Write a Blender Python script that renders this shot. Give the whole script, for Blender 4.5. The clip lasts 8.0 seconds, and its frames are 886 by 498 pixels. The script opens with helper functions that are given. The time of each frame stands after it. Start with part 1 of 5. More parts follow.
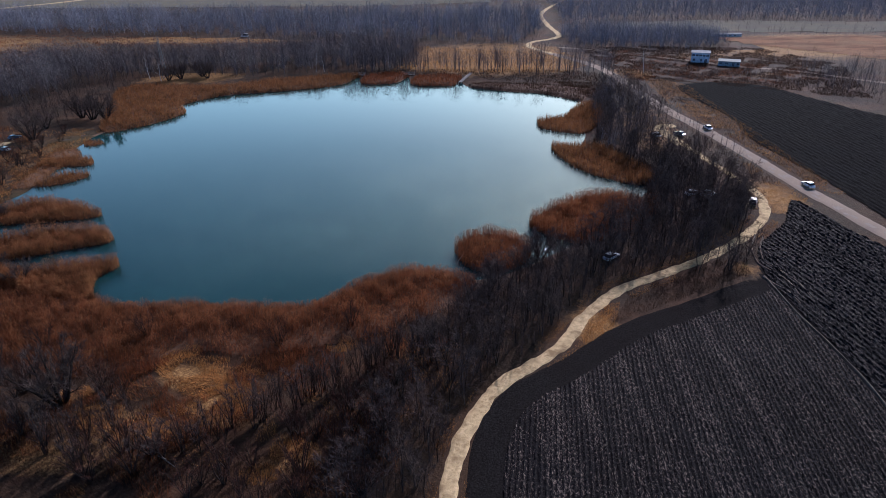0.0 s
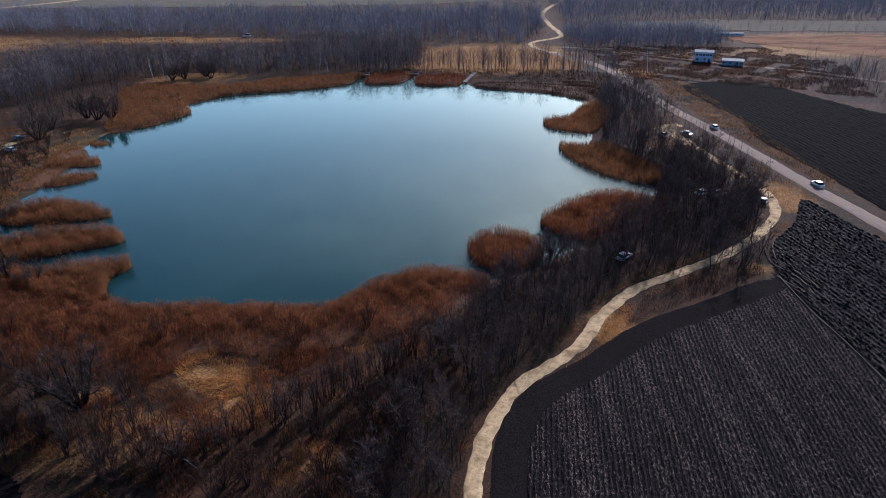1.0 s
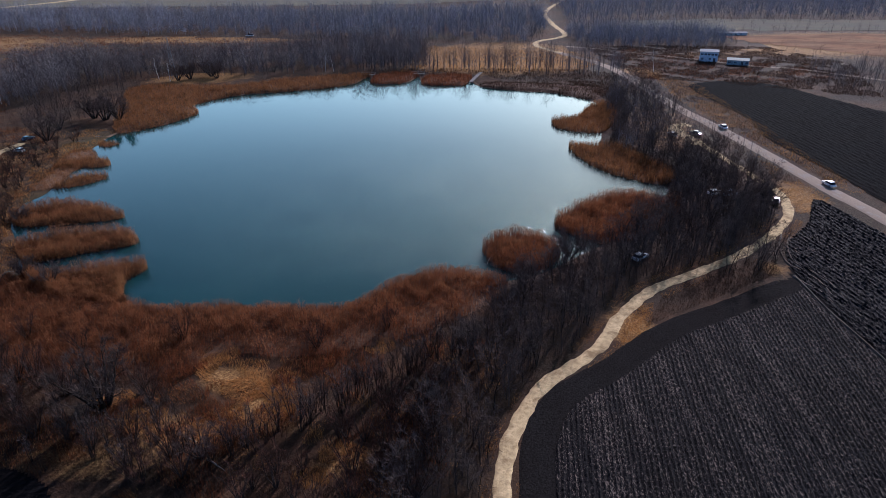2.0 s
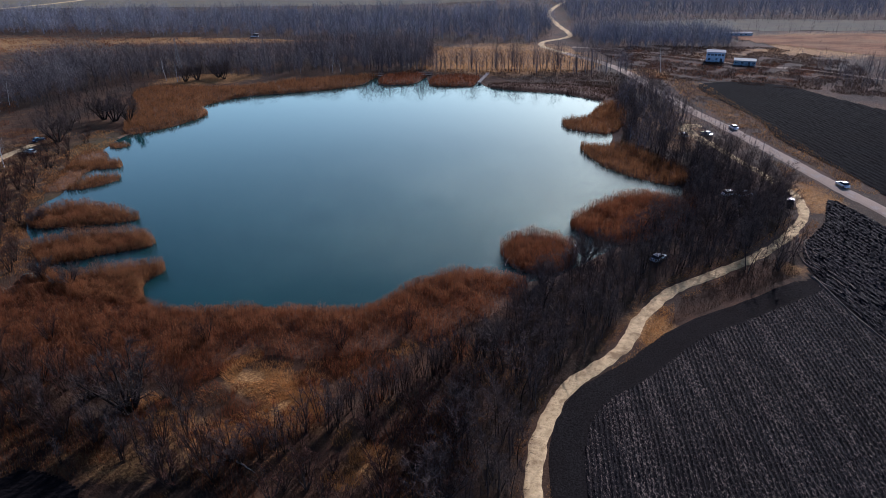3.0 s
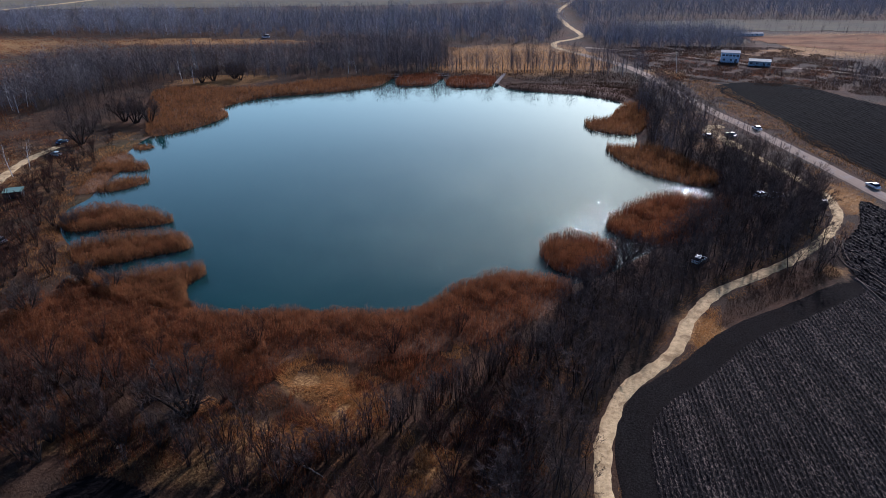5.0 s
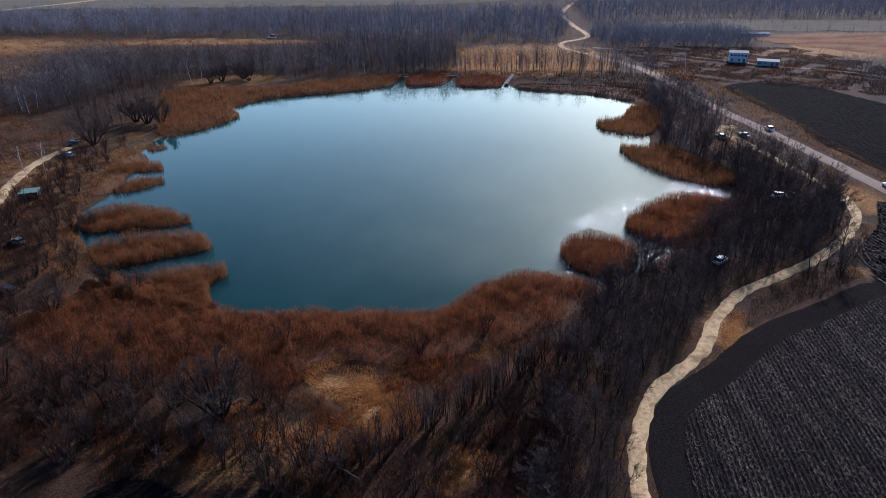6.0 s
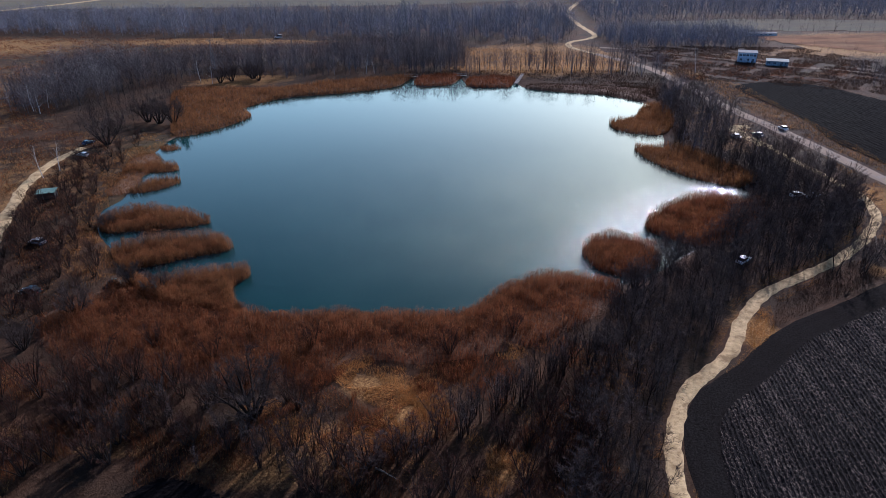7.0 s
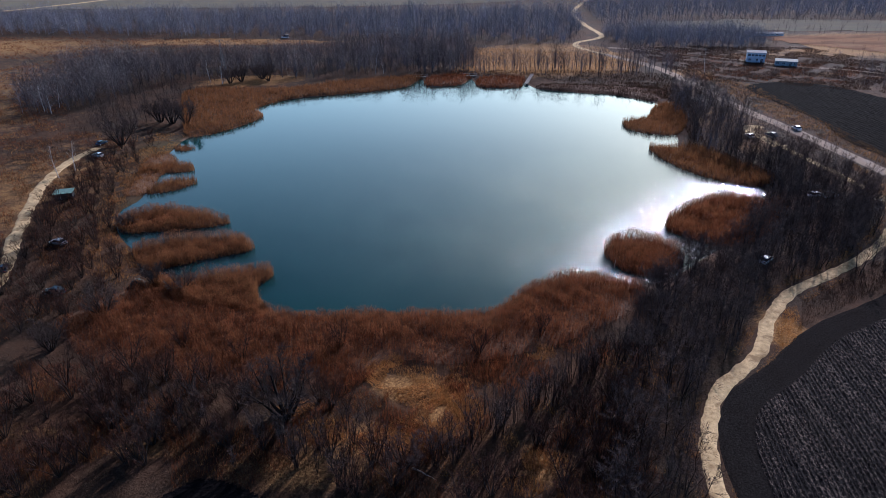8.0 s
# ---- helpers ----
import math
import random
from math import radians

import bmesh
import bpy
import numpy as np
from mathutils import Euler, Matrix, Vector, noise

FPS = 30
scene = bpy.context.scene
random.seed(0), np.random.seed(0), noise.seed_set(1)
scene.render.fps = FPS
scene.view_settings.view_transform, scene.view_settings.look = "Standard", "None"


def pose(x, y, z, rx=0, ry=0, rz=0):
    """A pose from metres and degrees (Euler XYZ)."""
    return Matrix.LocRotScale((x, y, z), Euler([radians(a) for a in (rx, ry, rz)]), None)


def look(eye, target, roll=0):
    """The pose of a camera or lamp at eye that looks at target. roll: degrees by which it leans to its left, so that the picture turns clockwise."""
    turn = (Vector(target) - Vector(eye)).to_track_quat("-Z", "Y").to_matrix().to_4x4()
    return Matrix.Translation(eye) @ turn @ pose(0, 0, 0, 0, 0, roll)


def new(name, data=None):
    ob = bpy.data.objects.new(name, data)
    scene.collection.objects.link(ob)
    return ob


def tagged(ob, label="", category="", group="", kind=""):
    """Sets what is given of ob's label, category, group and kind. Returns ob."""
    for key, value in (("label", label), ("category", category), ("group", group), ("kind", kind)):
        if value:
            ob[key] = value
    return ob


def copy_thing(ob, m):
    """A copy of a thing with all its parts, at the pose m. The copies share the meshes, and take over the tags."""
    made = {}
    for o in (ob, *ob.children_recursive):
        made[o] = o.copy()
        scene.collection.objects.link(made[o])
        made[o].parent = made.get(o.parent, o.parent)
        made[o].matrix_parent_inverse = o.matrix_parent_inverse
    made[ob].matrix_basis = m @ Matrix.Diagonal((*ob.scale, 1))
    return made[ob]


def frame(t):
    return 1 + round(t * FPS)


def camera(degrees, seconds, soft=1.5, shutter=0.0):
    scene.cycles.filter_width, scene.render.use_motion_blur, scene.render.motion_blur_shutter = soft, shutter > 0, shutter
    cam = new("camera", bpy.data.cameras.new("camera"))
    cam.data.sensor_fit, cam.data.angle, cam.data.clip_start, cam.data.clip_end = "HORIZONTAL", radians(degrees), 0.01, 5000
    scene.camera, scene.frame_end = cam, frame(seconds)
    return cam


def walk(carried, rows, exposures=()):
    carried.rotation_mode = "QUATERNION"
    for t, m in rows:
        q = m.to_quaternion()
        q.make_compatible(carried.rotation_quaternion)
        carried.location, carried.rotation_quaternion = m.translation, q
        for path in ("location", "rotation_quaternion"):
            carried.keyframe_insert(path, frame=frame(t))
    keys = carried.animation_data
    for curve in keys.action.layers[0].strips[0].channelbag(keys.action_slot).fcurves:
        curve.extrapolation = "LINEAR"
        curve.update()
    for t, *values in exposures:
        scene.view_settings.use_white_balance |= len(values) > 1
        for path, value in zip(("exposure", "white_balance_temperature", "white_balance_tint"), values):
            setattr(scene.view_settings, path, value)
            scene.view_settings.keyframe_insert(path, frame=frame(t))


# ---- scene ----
cam = camera(70.0, 8.0, soft=0.7)
PATH = [
    (0, (0.892, -0.06, 67.326), (0.863, 1.718, 66.412), -0.9),
    (0.5, (-0.796, 0.033, 67.329), (-0.821, 1.811, 66.414), -0.9),
    (1, (-2.596, 0.064, 67.483), (-2.617, 1.842, 66.567), -0.9),
    (2.5, (-8.739, 0.215, 68.042), (-8.752, 1.991, 67.123), -0.93),
    (3, (-10.873, 0.232, 68.212), (-10.885, 2.008, 67.294), -0.95),
    (3.5, (-13.245, 0.331, 68.442), (-13.255, 2.107, 67.522), -0.95),
    (4, (-15.663, 0.400, 68.636), (-15.67, 2.176, 67.715), -0.95),
    (4.5, (-18.219, 0.430, 68.789), (-18.223, 2.206, 67.87), -0.95),
    (6, (-25.752, 0.649, 69.186), (-25.751, 2.425, 68.266), -0.95),
    (6.5, (-28.476, 0.740, 69.200), (-28.472, 2.516, 68.280), -0.95),
    (7, (-31.088, 0.790, 69.257), (-31.084, 2.565, 68.337), -0.95),
    (7.5, (-33.738, 0.816, 69.320), (-33.732, 2.592, 68.400), -0.95),
    (8, (-36.42, 0.826, 69.335), (-36.413, 2.602, 68.415), -0.95),
]
walk(cam, [(t, look(eye, target, roll)) for t, eye, target, roll in PATH], exposures=[(0, 0.08, 4790, 30), (8, 0.08, 4790, 30)])

# ---- light ----
SUN_AZ, SUN_EL = 29.0, 28.0
world = bpy.data.worlds.new("world")
scene.world = world
world.use_nodes = True
wn = world.node_tree
sky = wn.nodes.new("ShaderNodeTexSky")
sky.sky_type, sky.sun_disc = "NISHITA", False
sky.sun_elevation, sky.sun_rotation = radians(SUN_EL), radians(SUN_AZ)
sky.air_density, sky.dust_density, sky.ozone_density = 1.0, 1.0, 2.0
# spring haze: the sky pales towards the horizon
coord = wn.nodes.new("ShaderNodeTexCoord")
split = wn.nodes.new("ShaderNodeSeparateXYZ")
wn.links.new(coord.outputs["Generated"], split.inputs[0])
haze = wn.nodes.new("ShaderNodeMapRange")
haze.interpolation_type = "SMOOTHSTEP"
for k, v in enumerate((0.14, 0.62, 0.0, 1.0)):
    haze.inputs[k + 1].default_value = v
wn.links.new(split.outputs["Z"], haze.inputs[0])
veil = wn.nodes.new("ShaderNodeMix")
veil.data_type = "RGBA"
veil.inputs[6].default_value, veil.inputs[7].default_value = (3.25, 3.12, 1.86, 1), (0.085, 0.128, 0.195, 1)
wn.links.new(haze.outputs[0], veil.inputs[0])
# and is brightest on the sun's side
toward = wn.nodes.new("ShaderNodeVectorMath")
toward.operation = "DOT_PRODUCT"
toward.inputs[1].default_value = (math.sin(radians(SUN_AZ)), math.cos(radians(SUN_AZ)), 0)
wn.links.new(coord.outputs["Generated"], toward.inputs[0])
side = wn.nodes.new("ShaderNodeMapRange")
side.interpolation_type = "SMOOTHSTEP"
for k, v in enumerate((-0.7, 0.9, 0.0, 1.0)):
    side.inputs[k + 1].default_value = v
wn.links.new(toward.outputs["Value"], side.inputs[0])
# away from the sun it is a deeper blue
away = wn.nodes.new("ShaderNodeMix")
away.data_type = "RGBA"
away.inputs[6].default_value, away.inputs[7].default_value = (0.22, 0.30, 0.54, 1), (0.84, 0.86, 0.86, 1)
wn.links.new(side.outputs[0], away.inputs[0])
dim = wn.nodes.new("ShaderNodeVectorMath")
dim.operation = "MULTIPLY"
wn.links.new(veil.outputs[2], dim.inputs[0])
wn.links.new(away.outputs[2], dim.inputs[1])
pale = wn.nodes.new("ShaderNodeVectorMath")
pale.operation = "MULTIPLY"
wn.links.new(sky.outputs[0], pale.inputs[0])
wn.links.new(dim.outputs[0], pale.inputs[1])
wn.links.new(pale.outputs[0], wn.nodes["Background"].inputs[0])
wn.nodes["Background"].inputs[1].default_value = 0.15
sun_data = bpy.data.lights.new("sun", "SUN")
sun_data.energy, sun_data.angle, sun_data.color = 5.0, radians(0.6), (1.0, 0.84, 0.64)
sun = new("sun", sun_data)
sa, se = radians(SUN_AZ), radians(SUN_EL)
sun.matrix_world = look((200 * math.sin(sa) * math.cos(se), 200 * math.cos(sa) * math.cos(se), 200 * math.sin(se)), (0, 0, 0))

rng = np.random.default_rng(7)


# ---- materials ----
def material(name, rough=0.9, metal=0.0, spec=0.3):
    m = bpy.data.materials.new(name)
    m.use_nodes = True
    b = m.node_tree.nodes["Principled BSDF"]
    b.inputs["Roughness"].default_value = rough
    b.inputs["Metallic"].default_value = metal
    b.inputs["Specular IOR Level"].default_value = spec
    return m, m.node_tree, b


def node(nt, kind, **values):
    n = nt.nodes.new("ShaderNode" + kind)
    for key, value in values.items():
        n.inputs[key.replace("_", " ")].default_value = value
    return n


def position(nt):
    return nt.nodes.new("ShaderNodeNewGeometry").outputs["Position"]


def noise_of(nt, scale, detail=4.0, rough=0.6, stretch=None):
    """World-space noise, scale per metre."""
    n = node(nt, "TexNoise", Scale=scale, Detail=detail, Roughness=rough)
    src = position(nt)
    if stretch:
        mp = nt.nodes.new("ShaderNodeMapping")
        mp.inputs["Rotation"].default_value = (0, 0, stretch[0])
        mp.inputs["Scale"].default_value = stretch[1:]
        nt.links.new(src, mp.inputs["Vector"])
        src = mp.outputs[0]
    nt.links.new(src, n.inputs["Vector"])
    return n.outputs["Fac"]


def ramp(nt, fac, *stops):
    r = nt.nodes.new("ShaderNodeValToRGB")
    e = r.color_ramp.elements
    while len(e) < len(stops):
        e.new(0.5)
    for el, (p, c) in zip(e, stops):
        el.position, el.color = p, (*c, 1) if len(c) == 3 else (c[0], c[0], c[0], 1)
    nt.links.new(fac, r.inputs[0])
    return r.outputs[0]


def mix(nt, fac, a, b, kind="MIX"):
    n = nt.nodes.new("ShaderNodeMix")
    n.data_type, n.blend_type = "RGBA", kind
    for value, socket in ((fac, n.inputs["Factor"]), (a, n.inputs["A"]), (b, n.inputs["B"])):
        socket = socket if socket.name == "Factor" else n.inputs[6 if socket.name == "A" else 7]
        if isinstance(value, tuple):
            socket.default_value = (*value, 1)
        elif isinstance(value, float):
            n.inputs[0].default_value = value
        else:
            nt.links.new(value, n.inputs[0] if socket.name == "Factor" else socket)
    return n.outputs[2]


def bump(nt, b, height, strength=0.5, distance=0.1):
    n = node(nt, "Bump", Strength=strength, Distance=distance)
    nt.links.new(height, n.inputs["Height"])
    nt.links.new(n.outputs[0], b.inputs["Normal"])


def attr(nt, name):
    a = nt.nodes.new("ShaderNodeAttribute")
    a.attribute_name = name
    return a.outputs["Fac"]


def simple(name, colour, rough=0.6, metal=0.0, spec=0.4, vary=0.15, scale=2.0):
    m, nt, b = material(name, rough, metal, spec)
    lo = tuple(c * (1 - vary) for c in colour)
    hi = tuple(min(1, c * (1 + vary)) for c in colour)
    nt.links.new(ramp(nt, noise_of(nt, scale), (0.3, lo), (0.7, hi)), b.inputs["Base Color"])
    return m


def ground_material():
    m, nt, b = material("dry_ground", 0.95, spec=0.1)
    big = noise_of(nt, 0.045, 5, 0.6)
    mid = noise_of(nt, 0.35, 6, 0.65)
    fine = noise_of(nt, 2.6, 5, 0.7)
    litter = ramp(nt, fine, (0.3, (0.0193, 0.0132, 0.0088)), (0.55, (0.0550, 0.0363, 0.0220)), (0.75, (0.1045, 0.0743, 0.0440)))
    straw = ramp(nt, fine, (0.30, (0.075, 0.037, 0.013)), (0.5, (0.26, 0.14, 0.046)), (0.68, (0.50, 0.30, 0.105)))
    moss = ramp(nt, fine, (0.3, (0.0350, 0.0350, 0.0140)), (0.7, (0.1400, 0.1260, 0.0560)))
    rust = ramp(nt, mid, (0.3, (0.0510, 0.0252, 0.0132)), (0.7, (0.1140, 0.0600, 0.0288)))
    dry = nt.nodes.new("ShaderNodeMath")
    dry.operation, dry.inputs[2].default_value = "MULTIPLY_ADD", -0.32
    nt.links.new(mid, dry.inputs[0])
    dry.inputs[1].default_value = 0.9
    total = nt.nodes.new("ShaderNodeMath")
    total.operation = "ADD"
    nt.links.new(dry.outputs[0], total.inputs[0])
    nt.links.new(attr(nt, "straw"), total.inputs[1])
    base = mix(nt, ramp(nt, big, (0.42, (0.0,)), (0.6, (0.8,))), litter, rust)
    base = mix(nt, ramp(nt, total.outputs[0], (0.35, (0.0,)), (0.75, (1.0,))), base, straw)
    base = mix(nt, attr(nt, "green"), base, moss)
    nt.links.new(base, b.inputs["Base Color"])
    bump(nt, b, fine, 0.9, 0.25)
    return m


def field_material(name, lo, hi, gloss=0.0, crest=None, streak=None):
    m, nt, b = material(name, 0.95 if not gloss else 0.7, spec=0.01 + gloss)
    a = noise_of(nt, 0.06, 4)
    f = noise_of(nt, 3.2, 6, 0.75)
    soil = ramp(nt, f, (0.35, lo), (0.62, tuple((x + y) / 2 for x, y in zip(lo, hi))), (0.8, hi))
    col = mix(nt, ramp(nt, a, (0.35, (0.0,)), (0.7, (0.5,))), soil, (lo[0] * 1.8, lo[1] * 1.35, lo[2] * 1.1))
    if crest:
        # dry clods, more of them on some passes of the plough than on others
        dry = noise_of(nt, 3.0, 4, 0.75, (0.14, 1.7, 0.6, 1.0))
        bout = noise_of(nt, 0.42, 2, 0.5, (0.14, 1.0, 0.05, 1.0))
        worn = nt.nodes.new("ShaderNodeMath")
        worn.operation, worn.inputs[1].default_value = "MULTIPLY_ADD", 0.20
        nt.links.new(bout, worn.inputs[0])
        nt.links.new(dry, worn.inputs[2])
        col = mix(nt, ramp(nt, worn.outputs[0], (0.65, (0.0,)), (0.73, (1.0,))), col, crest)
    if streak:
        for scale, ang, edge in ((0.11, 0.4, 0.46), (0.5, -0.3, 0.55)):
            tone = noise_of(nt, scale, 5, 0.65, (ang, 0.3, 1.0, 1.0))
            col = mix(nt, ramp(nt, tone, (edge, (0.0,)), (edge + 0.14, (0.8,))), col, streak)
    nt.links.new(col, b.inputs["Base Color"])
    bump(nt, b, f, 1.0 if gloss else 0.8, 0.16)
    return m


def track_material():
    m, nt, b = material("sandy_track", 0.95, spec=0.1)
    f = noise_of(nt, 1.8, 6, 0.7)
    g = noise_of(nt, 0.35, 5, 0.65)
    lump = noise_of(nt, 0.9, 4, 0.7)
    sand = ramp(nt, f, (0.3, (0.38, 0.265, 0.120)), (0.55, (0.66, 0.50, 0.26)), (0.8, (0.84, 0.68, 0.40)))
    sand = mix(nt, ramp(nt, lump, (0.50, (0.0,)), (0.66, (0.65,))), sand, (0.25, 0.165, 0.075))
    nt.links.new(mix(nt, ramp(nt, g, (0.52, (0.0,)), (0.66, (0.75,))), sand, (0.20, 0.13, 0.060)), b.inputs["Base Color"])
    bump(nt, b, f, 0.8, 0.12)
    return m


def road_material():
    m, nt, b = material("worn_asphalt", 0.95, spec=0.05)
    f = noise_of(nt, 4.0, 5, 0.7)
    g = noise_of(nt, 0.12, 5, 0.6)
    base = ramp(nt, f, (0.3, (0.22, 0.165, 0.120)), (0.7, (0.38, 0.300, 0.225)))
    nt.links.new(mix(nt, ramp(nt, g, (0.45, (0.0,)), (0.65, (0.6,))), base, (0.24, 0.19, 0.15)), b.inputs["Base Color"])
    bump(nt, b, f, 0.3, 0.03)
    return m


def water_material():
    m, nt, b = material("lake_water", 0.09, spec=0.5)
    b.inputs["IOR"].default_value = 1.33
    d = noise_of(nt, 0.012, 3)
    nt.links.new(ramp(nt, d, (0.3, (0.004, 0.028, 0.030)), (0.7, (0.007, 0.041, 0.039))), b.inputs["Base Color"])

    def span(value, *limits):
        n = node(nt, "MapRange")
        n.interpolation_type = "SMOOTHSTEP"
        for k, v in enumerate(limits):
            n.inputs[k + 1].default_value = v
        nt.links.new(value, n.inputs[0])
        return n.outputs[0]

    def times(u, v):
        n = nt.nodes.new("ShaderNodeMath")
        n.operation = "MULTIPLY"
        nt.links.new(u, n.inputs[0])
        nt.links.new(v, n.inputs[1])
        return n.outputs[0]

    # sheltered along the far and west banks
    sep = nt.nodes.new("ShaderNodeSeparateXYZ")
    nt.links.new(position(nt), sep.inputs[0])
    calm = times(span(sep.outputs["Y"], 130.0, 245.0, 1.0, 0.01), span(sep.outputs["X"], -110.0, -5.0, 0.25, 1.0))
    calm = times(calm, span(noise_of(nt, 0.02, 3), 0.35, 0.65, 0.75, 1.0))
    nt.links.new(span(calm, 0.0, 1.0, 0.035, 0.068), b.inputs["Roughness"])
    wave = None
    for scale, distance, way in ((4.0, 0.120, 0.8), (1.2, 0.05, 0.35)):
        n = node(nt, "Bump", Distance=distance)
        nt.links.new(noise_of(nt, scale, 2.0, 0.55, (way, 1.0, 0.55, 1.0)), n.inputs["Height"])
        nt.links.new(calm, n.inputs["Strength"])
        if wave:
            nt.links.new(wave, n.inputs["Normal"])
        wave = n.outputs[0]
    nt.links.new(wave, b.inputs["Normal"])
    return m


def leafy(name, lo, hi, glow=0.35, gaps=0.42):
    """Thin dry stems: diffuse with light passing through."""
    m, nt, b = material(name, 0.8, spec=0.1)
    lo, hi = (tuple(p + k * (q - p) for p, q in zip(lo, hi)) for k in (0.2, 0.8))
    isl = nt.nodes.new("ShaderNodeNewGeometry").outputs["Random Per Island"]
    patch = noise_of(nt, 0.12, 4, 0.6)
    col = mix(nt, ramp(nt, patch, (0.32, (0.0,)), (0.68, (0.85,))), ramp(nt, isl, (0.0, lo), (1.0, hi)),
              ramp(nt, isl, (0.0, tuple(c * 0.62 for c in lo)), (1.0, tuple(c * 0.75 for c in hi))))
    # matted and broken clumps
    clump = ramp(nt, noise_of(nt, 0.55, 4, 0.65), (0.46, (1.0,)), (0.60, (gaps,)))
    col = mix(nt, 1.0, col, clump, "MULTIPLY")
    nt.links.new(col, b.inputs["Base Color"])
    t = nt.nodes.new("ShaderNodeBsdfTranslucent")
    nt.links.new(col, t.inputs["Color"])
    s = nt.nodes.new("ShaderNodeMixShader")
    s.inputs[0].default_value = glow
    nt.links.new(b.outputs[0], s.inputs[1])
    nt.links.new(t.outputs[0], s.inputs[2])
    nt.links.new(s.outputs[0], nt.nodes["Material Output"].inputs["Surface"])
    return m


def bark_material(name, lo, hi, tint="", grain=3.0):
    m, nt, b = material(name, 0.95, spec=0.05)
    r = attr(nt, tint) if tint else nt.nodes.new("ShaderNodeObjectInfo").outputs["Random"]
    f = noise_of(nt, grain, 4, 0.7)
    c = ramp(nt, r, (0.0, lo), (1.0, hi))
    nt.links.new(mix(nt, ramp(nt, f, (0.35, (0.0,)), (0.7, (0.5,))), c, tuple(x * 0.5 for x in lo)), b.inputs["Base Color"])
    return m


M_GROUND = ground_material()
M_FIELD = field_material("black_soil", (0.006, 0.0055, 0.006), (0.036, 0.032, 0.032), 0.01, (0.20, 0.160, 0.130))
M_FIELD_EAST = field_material("furrowed_soil", (0.005, 0.005, 0.0055), (0.026, 0.0235, 0.0245), 0.01, (0.12, 0.100, 0.086))
M_FIELD_FAR = field_material("dark_tilth", (0.005, 0.0050, 0.0056), (0.019, 0.0178, 0.0188))
M_HEADLAND = field_material("rolled_soil", (0.006, 0.0055, 0.0055), (0.050, 0.045, 0.042))
M_TRACK, M_ROAD, M_WATER = track_material(), road_material(), water_material()
M_REED = leafy("reed", (0.19, 0.080, 0.028), (0.43, 0.205, 0.078))
M_REED_RED = leafy("rust_reed", (0.16, 0.054, 0.022), (0.38, 0.138, 0.050))
M_PLUME = leafy("reed_plume", (0.20, 0.078, 0.032), (0.36, 0.155, 0.062), 0.4)
M_STRAW = leafy("straw", (0.36, 0.165, 0.044), (0.84, 0.44, 0.130), 0.35, 0.6)
M_WEED = leafy("brown_weed", (0.0490, 0.0266, 0.0154), (0.1400, 0.0770, 0.0420), 0.2)
M_THATCH = simple("reed_litter", (0.12, 0.062, 0.028), 0.95, vary=0.5, scale=1.5)
M_BARK = bark_material("bark", (0.028, 0.0215, 0.0180), (0.062, 0.0470, 0.0385))
M_TWIG = bark_material("twig", (0.082, 0.060, 0.050), (0.185, 0.132, 0.108))
M_TWIG_RED = bark_material("willow_twig", (0.058, 0.0275, 0.0198), (0.118, 0.0560, 0.0372))
M_BIRCH = simple("birch_bark", (0.55, 0.53, 0.50), 0.7, vary=0.45, scale=3)
M_WOOD = bark_material("woodland", (0.068, 0.056, 0.056), (0.38, 0.325, 0.310), "tint", 0.3)
# distance haze put into the bark colour: paler and bluer than M_WOOD
M_HAZED = bark_material("hill_wood", (0.14, 0.136, 0.155), (0.52, 0.51, 0.56), "tint", 0.3)
M_BRUSH = bark_material("undergrowth", (0.040, 0.0240, 0.0190), (0.120, 0.0620, 0.0430), "tint", 1.0)
M_BANK = bark_material("bank_bark", (0.036, 0.0285, 0.026), (0.165, 0.120, 0.102), "tint", 0.6)
M_SHORE = field_material("broken_reed", (0.10, 0.072, 0.050), (0.30, 0.23, 0.16))
M_FARFIELD = field_material("winter_crop", (0.13, 0.13, 0.10), (0.22, 0.21, 0.16), streak=(0.15, 0.135, 0.11))
M_STUBBLE = field_material("stubble", (0.20, 0.125, 0.075), (0.40, 0.26, 0.15), streak=(0.15, 0.080, 0.052))


# ---- shaping helpers ----
def spline(points, closed=False, step=2.0):
    """A smooth line through plan points, resampled."""
    p = np.array(points, float)
    n = len(p)
    out = []
    for i in range(n if closed else n - 1):
        a, b, c, d = (p[(i + k) % n] if closed else p[min(max(i + k, 0), n - 1)] for k in (-1, 0, 1, 2))
        k = max(2, int(np.linalg.norm(c - b) / step))
        for t in np.arange(k) / k:
            out.append(0.5 * (2 * b + (c - a) * t + (2 * a - 5 * b + 4 * c - d) * t * t + (3 * b - a - 3 * c + d) * t ** 3))
    if not closed:
        out.append(p[-1])
    return np.array(out)


def inside(poly, x, y):
    x, y = np.asarray(x, float), np.asarray(y, float)
    res = np.zeros(x.shape, bool)
    q = np.roll(poly, -1, 0)
    for (x0, y0), (x1, y1) in zip(poly, q):
        if y0 != y1:
            res ^= ((y0 > y) != (y1 > y)) & (x < (x1 - x0) * (y - y0) / (y1 - y0) + x0)
    return res


